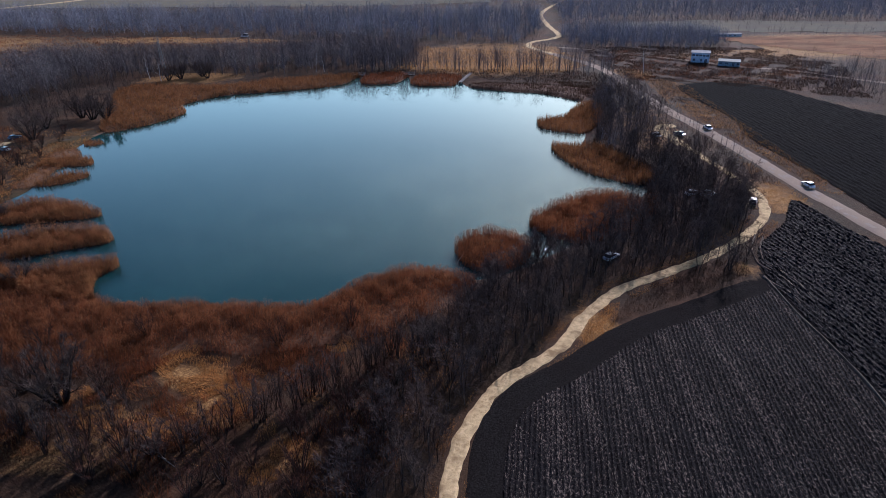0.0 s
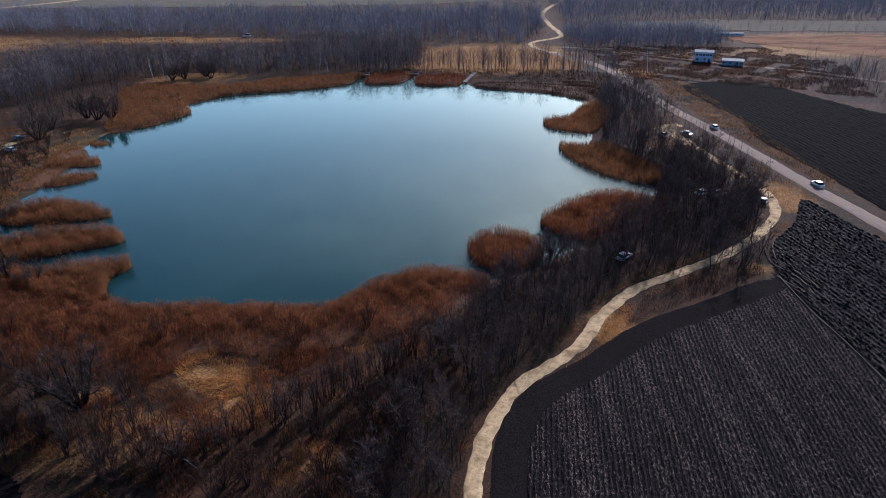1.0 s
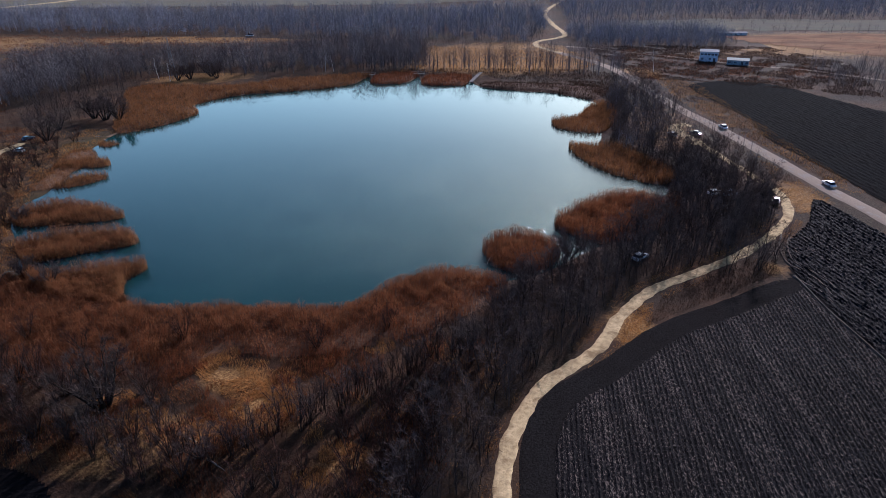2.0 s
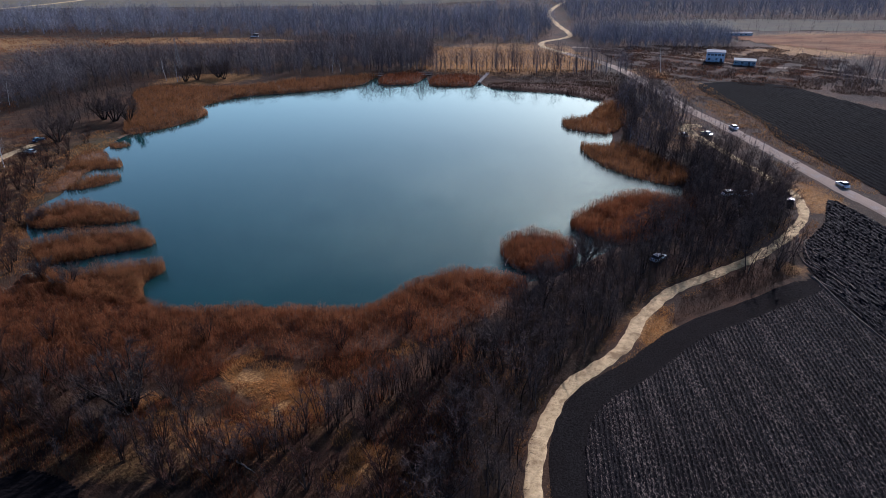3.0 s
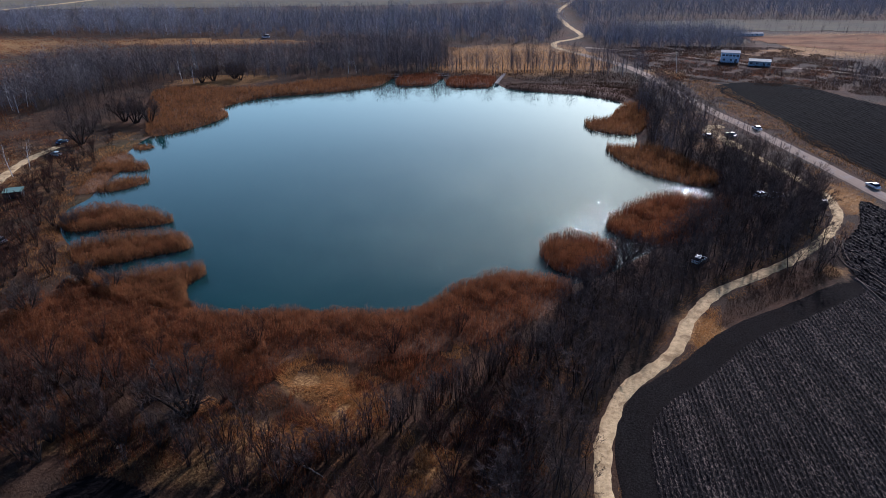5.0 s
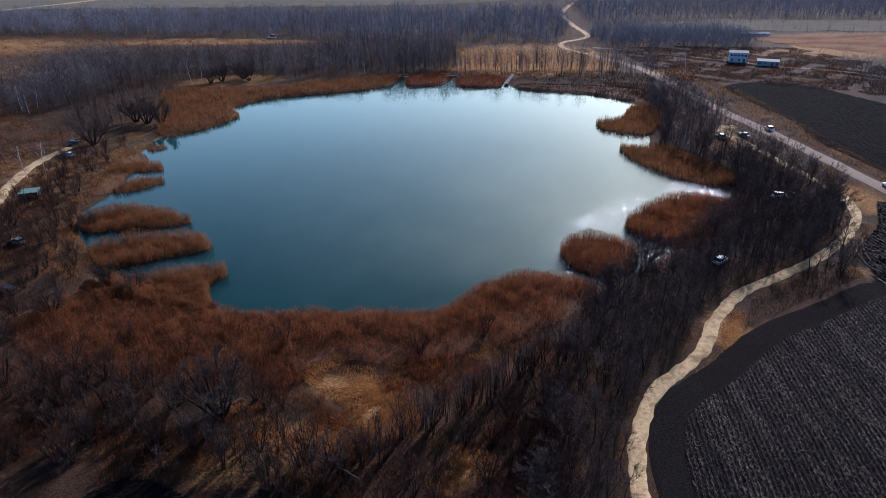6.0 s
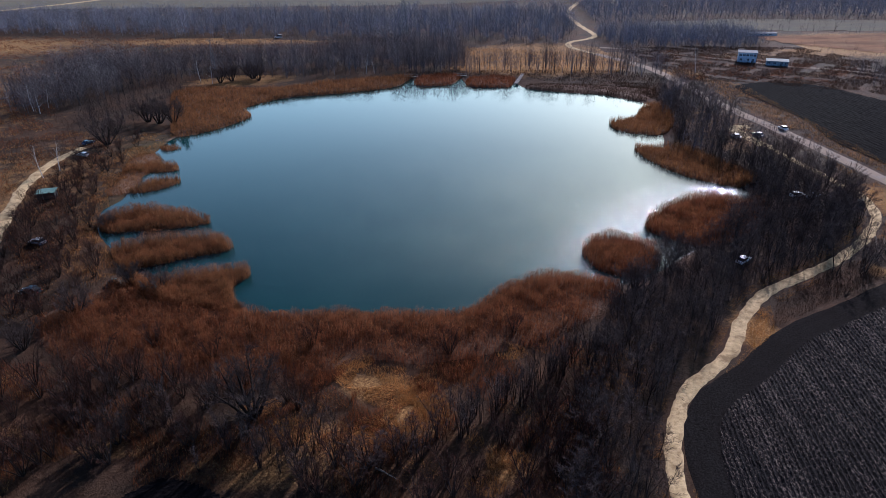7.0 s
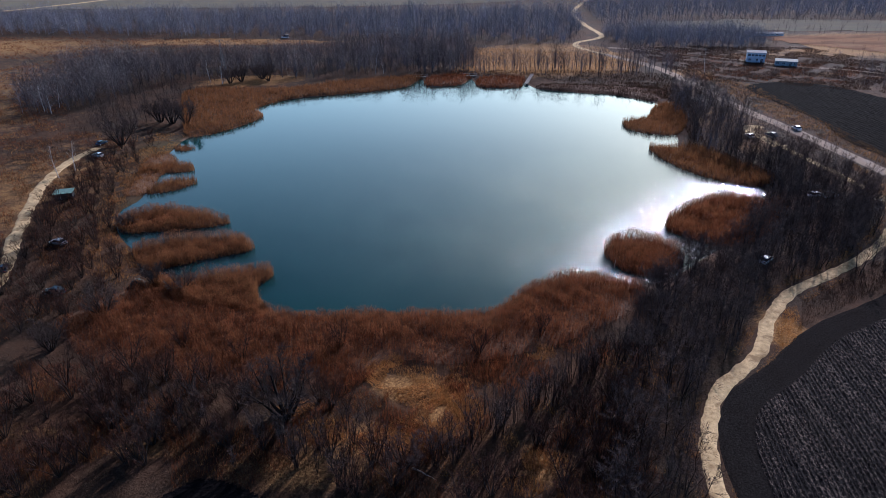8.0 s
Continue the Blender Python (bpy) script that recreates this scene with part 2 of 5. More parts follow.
def far_from(line, x, y, closed=False):
    """Distance of places to a line of plan points."""
    x, y = np.asarray(x, float), np.asarray(y, float)
    best = np.full(x.shape, 1e9)
    q = np.roll(line, -1, 0) if closed else line[1:]
    for a, b in zip(line, q):
        d = b - a
        t = np.clip(((x - a[0]) * d[0] + (y - a[1]) * d[1]) / max(d @ d, 1e-9), 0, 1)
        best = np.minimum(best, np.hypot(x - a[0] - t * d[0], y - a[1] - t * d[1]))
    return best


def swell(x, y, k=1.0, s=0.0):
    """Gentle uneven waves, about -1 to 1."""
    x, y = np.asarray(x, float) * k, np.asarray(y, float) * k
    return (np.sin(x * 1.1 + 2.1 * np.sin(y * 0.7 + s) + s) + np.sin(y * 1.3 + 1.7 * np.sin(x * 0.9 - s)) + np.sin((x + y) * 2.3 + s) * 0.6
            + np.sin((x - y) * 3.1 + 1.3 * np.sin(x * 2.2)) * 0.4) / 3.0


def mesh_of(name, verts, faces, mat, smooth=False, **attrs):
    """A mesh from arrays; faces of three or four corners."""
    verts, faces = np.asarray(verts, np.float32), np.asarray(faces, np.int32)
    me = bpy.data.meshes.new(name)
    me.vertices.add(len(verts))
    me.vertices.foreach_set("co", verts.ravel())
    k = faces.shape[1]
    me.loops.add(faces.size)
    me.loops.foreach_set("vertex_index", faces.ravel())
    me.polygons.add(len(faces))
    me.polygons.foreach_set("loop_start", np.arange(0, faces.size, k, dtype=np.int32))
    for key, values in attrs.items():
        me.attributes.new(key, "FLOAT", "POINT").data.foreach_set("value", np.asarray(values, np.float32))
    me.materials.append(mat)
    me.update(calc_edges=True)
    me.polygons.foreach_set("use_smooth", np.full(len(faces), smooth))
    return me


def part(name, me, parent=None, label=""):
    ob = new(name, me)
    ob.parent = parent
    return tagged(ob, label)


def solid(name, bm, mat, parent=None, label=""):
    me = bpy.data.meshes.new(name)
    bm.to_mesh(me)
    bm.free()
    me.materials.append(mat)
    return part(name, me, parent, label)


def box(size, at, bevel=0.0, taper=1.0, turn=0.0):
    """A block with bevelled edges on a base point."""
    bm = bmesh.new()
    bmesh.ops.create_cube(bm, size=1)
    for v in bm.verts:
        k = taper if v.co.z > 0 else 1.0
        v.co = Vector((v.co.x * size[0] * k, v.co.y * size[1] * k, (v.co.z + 0.5) * size[2]))
    if bevel:
        bmesh.ops.bevel(bm, geom=bm.edges[:], offset=bevel, segments=2, affect="EDGES")
    bmesh.ops.transform(bm, matrix=pose(*at, 0, 0, turn), verts=bm.verts)
    return bm


def grid_faces(nx, ny):
    i = np.arange(nx - 1)[:, None] * ny + np.arange(ny - 1)[None, :]
    return np.stack([i, i + ny, i + ny + 1, i + 1], -1).reshape(-1, 4)


# ---- plan ----
LAKE = spline([(-72, 107), (-60, 105), (-51.5, 106), (-41, 105), (-32, 104.5), (-25, 106.5), (-18, 114), (-9, 119), (1, 116.5), (9, 117),
               (16, 121), (24, 128), (30, 133), (40, 146), (52, 160), (56, 168), (52, 185), (45, 205), (48, 216), (53, 244), (56, 262), (47, 276), (34, 284),
               (14, 290.5), (8, 297), (5, 308), (1, 298), (-15.5, 299), (-18.5, 308), (-20.5, 321), (-24.5, 306), (-39, 301), (-42.5, 310), (-45, 322), (-49, 306),
               (-54, 301), (-76, 291), (-100, 283), (-114, 271), (-108, 254), (-117, 236), (-128, 228)]
              + [(-129, 212), (-127, 190), (-122, 170), (-124, 160), (-118, 146), (-108, 134), (-104, 126), (-96, 120), (-82, 113)], True, 2.0)
TRAIL = spline([(0, 20), (-0.6, 45), (0.2, 59.3), (1.6, 67.3), (4.1, 73.7), (8.5, 81.2), (14.7, 86.7), (21, 93.1), (26.1, 101.3), (31.1, 107.3), (36.1, 111.6), (42.4, 115.6),
                (51.8, 120.9), (59.2, 126), (68.2, 133.2), (74.3, 139.6), (79.4, 146), (82.8, 153.5), (84, 160.2), (83.6, 167), (82.6, 176), (81, 187), (79.6, 197), (78.3, 206)], False, 0.8)
CLEARING = spline([(78.4, 204), (77.2, 212), (75.6, 219), (77, 225), (82.5, 227)], False, 1.0)
ROAD = spline([(150, -200), (122, 20), (108, 108), (103.2, 137), (101.3, 149), (98.6, 165.8), (95.8, 189.6), (92.2, 216.4), (87.6, 240), (84.8, 260), (82.6, 282), (80, 314.4), (73.4, 342.8),
               (60.7, 367.7), (49, 395), (52, 412), (66, 424), (73, 440), (72, 490), (78, 560), (120, 680), (200, 900)], False, 2.0)
LANE = spline([(66, 392), (81.4, 384.1), (97.9, 370.4), (123.4, 350.4), (145.9, 330.9), (168.6, 318.5), (197.5, 289.9), (260, 240)], False, 2.0)
WEST_TRACK = spline([(-120, 60), (-128, 100), (-133.9, 122.6), (-138.8, 135), (-143.1, 144.5), (-148.1, 158), (-154.2, 174.4), (-157.3, 187.5), (-158.4, 198), (-157.8, 207.4), (-156, 215)], False, 1.5)
SOUTH_FIELD = np.array([(-90, 20), (-80, 52), (-75, 62), (-71, 65.2), (-67, 64.6), (-61.5, 62), (-50, 48), (-40, 20)], float)
SOUTH_PATH = spline([(-140, 84), (-106, 76.6), (-93, 73.6), (-80, 71), (-66, 68), (-54, 62), (-40, 50)], False, 1.5)
FIELD_EDGE = spline([(1.5, 30), (2.5, 59.3), (4.9, 71.9), (9.9, 80.4), (20.2, 88.2), (32.3, 98.4), (44.9, 105), (62.5, 114.6), (66.6, 119.5), (70.4, 129), (76.2, 135.8), (82.2, 142), (86.8, 149.8), (91.4, 156.5), (94.4, 150)], False, 1.5)
NEAR_FIELD = np.vstack([FIELD_EDGE, [(96.6, 139), (99.6, 128), (103, 108), (113, 60), (117, 30)]])
EAST_FIELD = spline([(102.6, 288), (121.7, 296), (141, 287.3), (153, 261.3), (166, 235), (215, 170), (190, 90), (135, 60), (111, 130), (108.4, 150), (106.8, 176.7), (102.8, 206.5), (104, 219.5), (106, 233.8), (103.4, 259)], True, 3.0)

HOLLOW = np.array([(-40, 66.2), (-19, 80.2), (-4, 92), (-3, 89), (-15, 77), (-27, 67), (-35, 61)], float)
BANK = [(-17, 56), (-15, 68), (-9, 80), (-3, 92), (-1, 98), (4, 114), (16, 120), (30, 131), (42, 146), (55, 160), (58, 172), (55, 188), (49, 206), (52, 218), (56, 244), (60, 264), (72, 292),
        (78, 290), (84, 250), (80, 228), (76, 208), (82, 196), (84, 178), (80, 158), (70, 138), (58, 128), (46, 120), (34, 114), (22, 102), (14, 90), (6, 82), (0, 72), (-2, 56)]


def lake_depth(x, y):
    d = far_from(LAKE, x, y, True)
    return np.where(inside(LAKE, x, y), d, -d)


def lie(x, y, d=None):
    """Height of the land at a place."""
    x, y = np.asarray(x, float), np.asarray(y, float)
    d = lake_depth(x, y) if d is None else d
    land = 0.6 + 0.12 * swell(x, y, 0.07) * np.clip(-d / 8, 0, 1)
    return np.clip(land - 0.3 * np.clip(d + 2, 0, 9), -1.6, 2.0)


# ---- ground and water ----
def build_ground():
    def axis(lo, hi, step):
        core = np.arange(lo, hi + step / 2, step)
        out = np.cumsum(step * 1.35 ** np.arange(1, 23))
        return np.concatenate([lo - out[::-1], core, hi + out])

    xs, ys = axis(-230, 180, 2.3), axis(40, 430, 2.3)
    X, Y = (a.ravel() for a in np.meshgrid(xs, ys, indexing="ij"))
    d = lake_depth(X, Y)
    Z = lie(X, Y, d)
    straw = 0.12 * swell(X, Y, 0.05, 1.0) - 0.1

    def patch(cx, cy, r, w, v):
        return v * np.clip(1.3 - np.hypot((X - cx) / r, (Y - cy) / w), 0, 1)

    for cx, cy, r, w, v in ((-35, 77.5, 6, 6, 0.9), (-42, 84, 7, 4, 0.8), (-22, 66, 5, 4, 0.6), (-48, 72, 12, 4, 0.7), (-56, 65.5, 14, 4, 0.55), (27, 98, 5, 7, 0.8), (88, 158, 7, 14, 0.7), (98, 245, 7, 50, 0.22), (10, 113, 6, 8, 0.4), (70, 228, 16, 44, 0.42), (76, 222, 7, 10, 0.6),
                            (25, 362, 50, 42, 1.2), (90, 316, 12, 14, 0.9), (-160, 176, 36, 60, 0.42), (-130, 320, 25, 14, 0.8), (-236, 270, 60, 120, 0.38),
                            (-160, 440, 90, 16, 0.8), (-330, 430, 90, 40, 0.5), (225, 385, 90, 45, 1.1), (-100, 75, 14, 2.5, 0.4), (-82, 71, 12, 3, 0.4), (-62, 67, 10, 3, 0.45), (64, 119, 4, 4, 0.5), (140, 360, 40, 16, 0.5), (150, 310, 40, 12, 0.4)):
        straw = np.maximum(straw, patch(cx, cy, r, w, v) + 0.1 * swell(X, Y, 0.3))
    straw += np.where((Y > 300) & (X < 66), 0.12, 0.0) - np.where((Y > 286) & (X > 84) & (Y < 420), 0.12, 0.0)
    # shade under woods and bank trees, coloured in as dark litter without straw
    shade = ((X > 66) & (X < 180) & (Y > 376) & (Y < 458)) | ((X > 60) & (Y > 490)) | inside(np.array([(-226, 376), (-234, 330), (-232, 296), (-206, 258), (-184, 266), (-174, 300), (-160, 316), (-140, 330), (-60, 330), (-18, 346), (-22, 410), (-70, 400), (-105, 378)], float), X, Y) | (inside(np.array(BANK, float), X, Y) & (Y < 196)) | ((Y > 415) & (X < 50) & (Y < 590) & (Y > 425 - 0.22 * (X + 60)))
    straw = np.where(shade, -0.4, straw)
    straw = np.where(inside(HOLLOW, X, Y), 0.12 + 0.15 * swell(X, Y, 0.4), straw)
    straw[np.hypot(X, Y) > 700] = 0.1
    green = np.maximum(patch(-134, 214, 9, 14, 0.45), patch(-118, 166, 8, 6, 0.4))
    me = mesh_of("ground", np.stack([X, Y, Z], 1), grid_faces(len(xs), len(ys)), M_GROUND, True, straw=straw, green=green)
    tagged(part("ground", me), "dry brown winter ground with straw-coloured grass and leaf litter, shade coloured in under trees", "ground", kind="structure")
    s = 12.0
    gx, gy = np.arange(-140, 75, s), np.arange(96, 336, s)
    X, Y = (a.ravel() for a in np.meshgrid(gx, gy, indexing="ij"))
    me = mesh_of("water", np.stack([X, Y, 0 * X], 1), grid_faces(len(gx), len(gy)), M_WATER, True)
    tagged(part("water", me), "blue-green lake water with fine wind ripples and sun glint", "water", kind="structure")


def ribbon(name, line, width, lift, mat, label, category, ragged=0.3, across=7):
    """A strip that follows a line over the land, with ragged edges."""
    t = np.gradient(line, axis=0)
    t /= np.linalg.norm(t, axis=1)[:, None]
    side = np.stack([t[:, 1], -t[:, 0]], 1)
    run = np.concatenate([[0], np.cumsum(np.linalg.norm(np.diff(line, axis=0), axis=1))])
    edge = [1 + ragged * 2 / width * (swell(run, run * 0 + k, 0.35) + 0.7 * swell(run, run * 0 + k, 1.3)) for k in (0, 9)]
    u = np.linspace(-1, 1, across)
    w = np.where(u[None, :] < 0, edge[0][:, None], edge[1][:, None]) * u[None, :] * width / 2
    P = line[:, None, :] + side[:, None, :] * w[..., None]
    X, Y = P[..., 0].ravel(), P[..., 1].ravel()
    rut = -0.035 * (np.exp(-((np.abs(u) - 0.45) / 0.15) ** 2))[None, :] + np.where(np.abs(u) > 0.95, -lift * 0.9, 0)[None, :]
    Z = lie(X, Y) + lift + np.broadcast_to(rut, P.shape[:2]).ravel()
    me = mesh_of(name, np.stack([X, Y, Z], 1), grid_faces(len(line), across)[:, ::-1], mat, True)
    return tagged(part(name, me), label, category, kind="structure")


def ploughed(name, poly, angle, along, across, spacing, depth, mat, label, lift=0.10):
    """Ridges of turned soil over a plan area."""
    c, s = math.cos(angle), math.sin(angle)
    u, v = poly[:, 0] * c - poly[:, 1] * s, poly[:, 0] * s + poly[:, 1] * c
    us, vs = np.arange(u.min(), u.max() + across, across), np.arange(v.min(), v.max() + along, along)
    U, V = np.meshgrid(us, vs, indexing="ij")
    U = U + 0.12 * swell(U, V, 0.8)
    X, Y = U * c + V * s, -U * s + V * c
    keep = inside(poly, X, Y)
    phase = U / spacing + 0.10 * swell(U, V, 0.5)
    Z = lie(X, Y, np.full(X.shape, -50.0)) + lift + depth * 1.3 * (np.abs((phase % 1) - 0.5) * 2) ** 1.5 + depth * 0.5 * rng.normal(0, 0.5, X.shape)
    f = grid_faces(*X.shape)
    f = f[keep.ravel()[f].all(1)]
    used, idx = np.unique(f, return_inverse=True)
    P = np.stack([X.ravel(), Y.ravel(), Z.ravel()], 1)[used]
    me = mesh_of(name, P, idx.reshape(-1, 4), mat, False)
    return tagged(part(name, me), label, "field", kind="structure")


build_ground()
ribbon("road", ROAD[ROAD[:, 1] < 374], 4.9, 0.12, M_ROAD, "worn grey-brown asphalt road with pale patches", "road", 0.25)
ribbon("dirt_road", ROAD[ROAD[:, 1] > 371], 3.6, 0.13, M_TRACK, "pale winding dirt road towards the woods", "road", 0.5)
ribbon("lane", LANE, 3.4, 0.12, M_ROAD, "grey gravel lane past the old buildings", "road", 0.5)
ribbon("dirt_track", TRAIL, 2.5, 0.16, M_TRACK, "pale sandy dirt track between trees and field", "track", 0.30, 9)
ribbon("sandy_clearing", CLEARING, 4.2, 0.15, M_TRACK, "pale sandy parking clearing among bare trees", "track", 0.9, 9)
ribbon("dirt_track", WEST_TRACK, 3.4, 0.16, M_TRACK, "pale sandy dirt track through brown scrub", "track", 0.5, 9)
HEAD = FIELD_EDGE[(FIELD_EDGE[:, 1] > 31) & (FIELD_EDGE[:, 1] < 115.5)]
def beside(line, width):
    t = np.gradient(line, axis=0)
    t /= np.linalg.norm(t, axis=1)[:, None]
    return line + np.stack([t[:, 1], -t[:, 0]], 1) * width


ploughed("headland", NEAR_FIELD, 0.1, 1.0, 1.0, 3.0, 0.02, M_HEADLAND, "dark bare soil between the furrows", 0.03)
ribbon("headland", beside(HEAD, 3.0)[::2], 6.4, 0.08, M_HEADLAND, "smooth dark rolled headland of the ploughed field", "field", 0.2, 14)
core = beside(HEAD, 4.8)
west_part = np.vstack([core, [(65.6, 115.5), (65.8, 103), (66.8, 90), (67, 79), (65, 60), (61, 30)]])
ploughed("ploughed_field", west_part, 0.14, 0.40, 0.152, 0.76, 0.18, M_FIELD, "black ploughed field with straight furrows and clods")
east_part = np.vstack([[(62, 30), (66, 60), (68, 79), (67.6, 90), (66.8, 103), (66.6, 116)], FIELD_EDGE[FIELD_EDGE[:, 0] > 67.5], [(96.2, 139), (99.2, 128), (102.5, 108), (112.5, 60), (116.5, 30)]])
ploughed("ploughed_field", east_part, -0.19, 0.5, 0.25, 1.25, 0.26, M_FIELD_EAST, "black ploughed field with deep furrows along the road")
ploughed("ploughed_field", EAST_FIELD, -0.12, 1.4, 0.6, 1.8, 0.14, M_FIELD_FAR, "broad black ploughed field beyond the road")
ploughed("ploughed_field", SOUTH_FIELD, 1.2, 0.5, 0.3, 1.2, 0.10, M_FIELD_FAR, "corner of a black ploughed field")
ribbon("far_track", spline([(-480, 600), (-440, 636), (-412, 672), (-380, 730), (-300, 900)], False, 8.0), 9.0, 0.3, M_TRACK, "pale farm track across the far field", "track", 1.0)
for poly, mat, label in (([(-700, 600), (-440, 640), (-60, 620), (40, 640), (60, 900), (-900, 1100)], M_FARFIELD, "grey-green winter crop field beyond the wood"),
                         ([(162, 425), (175, 397), (200, 367), (232, 340), (400, 300), (460, 400), (275, 420)], M_STUBBLE, "straw-coloured stubble field"),
                         ([(110, 462), (180, 442), (300, 428), (420, 410), (440, 440), (330, 478), (190, 502), (125, 495)], M_FARFIELD, "grey-green meadow before a far wood")):
    ploughed("far_field", np.array(poly, float), 0.0, 5, 5, 60, 0.05, mat, label, 0.15)


ribbon("shore_litter", beside(LAKE[LAKE[:, 1] > 222], 0.3), 1.3, 0.10, M_SHORE, "pale broken reed litter along the waterline", "shore", 0.3, 5)


# ---- trees ----
def tube(acc, pts, radii, sides):
    """Adds a tapered tube through points."""
    verts, faces = acc
    base = sum(len(v) for v in verts)
    pts = np.asarray(pts, float)
    d = np.gradient(pts, axis=0)
    d /= np.linalg.norm(d, axis=1)[:, None] + 1e-9
    ref = np.array([0.31, 0.95, 0.05])
    a = np.cross(d, ref)
    a /= np.linalg.norm(a, axis=1)[:, None] + 1e-9
    b = np.cross(d, a)
    ang = np.arange(sides) * 2 * np.pi / sides
    ring = pts[:, None, :] + np.asarray(radii)[:, None, None] * (np.cos(ang)[None, :, None] * a[:, None, :] + np.sin(ang)[None, :, None] * b[:, None, :])
    verts.append(ring.reshape(-1, 3))
    for i in range(len(pts) - 1):
        for j in range(sides):
            p, q = base + i * sides + j, base + i * sides + (j + 1) % sides
            faces.append((p, q, q + sides))
            faces.append((p, q + sides, p + sides))


def limb(g, start, way, length, segs, wobble, rise):
    pts, d = [np.array(start, float)], np.array(way, float)
    d /= np.linalg.norm(d)
    for _ in range(segs):
        d = d + g.normal(0, wobble, 3) + np.array([0, 0, rise])
        d /= np.linalg.norm(d)
        pts.append(pts[-1] + d * length / segs)
    return np.array(pts)


def spread(g, d, angle):
    """A direction that leaves d by the angle."""
    r = g.normal(0, 1, 3)
    r -= d * (r @ d) / (d @ d)
    r /= np.linalg.norm(r)
    return d / np.linalg.norm(d) * math.cos(angle) + r * math.sin(angle)


def grow(seed, stems, height, trunk_r, lean, first, limbs, limb_len, limb_angle, subs, twigs, twig_len, twig_w, rise=0.06, droop=0.0):
    """A bare tree: the wood of its stems and limbs, and its twigs."""
    g = np.random.default_rng(seed)
    wood, fine = ([], []), []
    for k in range(stems):
        ang = 2 * math.pi * (k + g.uniform(-0.3, 0.3)) / stems
        out = lean * g.uniform(0.5, 1.3)
        way = (math.cos(ang) * out, math.sin(ang) * out, 1)
        h = height * g.uniform(0.75, 1.05)
        r0 = trunk_r * g.uniform(0.7, 1.1)
        stem = limb(g, (math.cos(ang) * trunk_r * (stems > 1), math.sin(ang) * trunk_r * (stems > 1), -0.3), way, h, 6, 0.07, 0.03)
        tube(wood, stem, np.linspace(r0, 0.02, 7), 5 if stems < 4 else 4)
        for i in range(limbs):
            f = first + (0.97 - first) * (i + g.uniform(0, 1)) / limbs
            j = min(int(f * 6), 5)
            at = stem[j] + (stem[j + 1] - stem[j]) * (f * 6 - j)
            d = spread(g, stem[j + 1] - stem[j], limb_angle * g.uniform(0.7, 1.25))
            ln = limb_len * g.uniform(0.6, 1.15) * (1.12 - 0.75 * f)
            br = limb(g, at, d, ln, 2, 0.17, rise * 1.5)
            tube(wood, br, np.linspace(max(0.02, r0 * 0.42 * (1.1 - f)), 0.014, 3), 3)
            for q in range(subs):
                fs = 0.25 + 0.75 * (q + g.uniform(0, 1)) / subs
                jj = min(int(fs * 2), 1)
                ps = br[jj] + (br[jj + 1] - br[jj]) * (fs * 2 - jj)
                ds = spread(g, br[jj + 1] - br[jj], g.uniform(0.4, 0.9))
                sl = ln * 0.45 * g.uniform(0.6, 1.2)
                sb = limb(g, ps, ds, sl, 2, 0.15, rise * 0.8)
                fine.append((sb[0], sb[1] - sb[0], 0.022))
                fine.append((sb[1], sb[2] - sb[1], 0.016))
                for w in range(twigs):
                    ft = g.uniform(0.1, 1.0)
                    pt = sb[0] + (sb[2] - sb[0]) * ft
                    dt = spread(g, sb[2] - sb[0], g.uniform(0.3, 0.95)) + np.array([0, 0, 0.15 - droop])
                    fine.append((pt, dt / np.linalg.norm(dt) * twig_len * g.uniform(0.5, 1.2), twig_w))
    p = np.array([f[0] for f in fine])
    d = np.array([f[1] for f in fine])
    w = np.array([f[2] for f in fine])
    side = np.cross(d, g.normal(0, 1, d.shape))
    side *= (w / (np.linalg.norm(side, axis=1) + 1e-9))[:, None]
    tw = np.stack([p - side, p + side, p + d], 1).reshape(-1, 3)
    return (np.vstack(wood[0]), np.array(wood[1])), (tw, np.arange(len(tw)).reshape(-1, 3))


def tree(name, label, category, group, trunk_mat, twig_mat, spec):
    """One tree thing at the origin, to be copied."""
    (wv, wf), (tv, tf) = grow(**spec)
    top = tagged(new(name), label, category, group)
    part("trunk", mesh_of("trunk", wv, wf, trunk_mat, True), top)
    part("crown", mesh_of("crown", tv, tf, twig_mat), top)
    return top


def scatter(poly, gap, seed, jitter=0.45, dens=None):
    """Uneven places inside a plan area, about gap apart."""
    g = np.random.default_rng(seed)
    poly = np.asarray(poly, float)
    xs, ys = np.arange(poly[:, 0].min(), poly[:, 0].max(), gap), np.arange(poly[:, 1].min(), poly[:, 1].max(), gap * 0.87)
    X, Y = np.meshgrid(xs, ys)
    X = X + (np.arange(len(ys)) % 2)[:, None] * gap / 2 + g.normal(0, jitter * gap, X.shape)
    Y = Y + g.normal(0, jitter * gap, Y.shape)
    X, Y = X.ravel(), Y.ravel()
    ok = inside(poly, X, Y)
    if dens is not None:
        ok &= g.uniform(0, 1, X.shape) < dens(X, Y)
    return np.stack([X[ok], Y[ok]], 1)


GLADES = [(-35, 77.3, 4.8, 4.2), (-39.5, 81.5, 4.8, 3.0), (-44, 85.8, 5.2, 3.0), (-47.5, 90.8, 4.2, 2.4), (-53.5, 74, 5.5, 2.8), (-45, 71.5, 5.0, 2.4), (-21.8, 66.8, 3.8, 2.2),
          (-25.6, 62.6, 3.0, 2.0), (-19, 92.6, 3.0, 2.4), (-60, 79.3, 3.0, 2.0)]


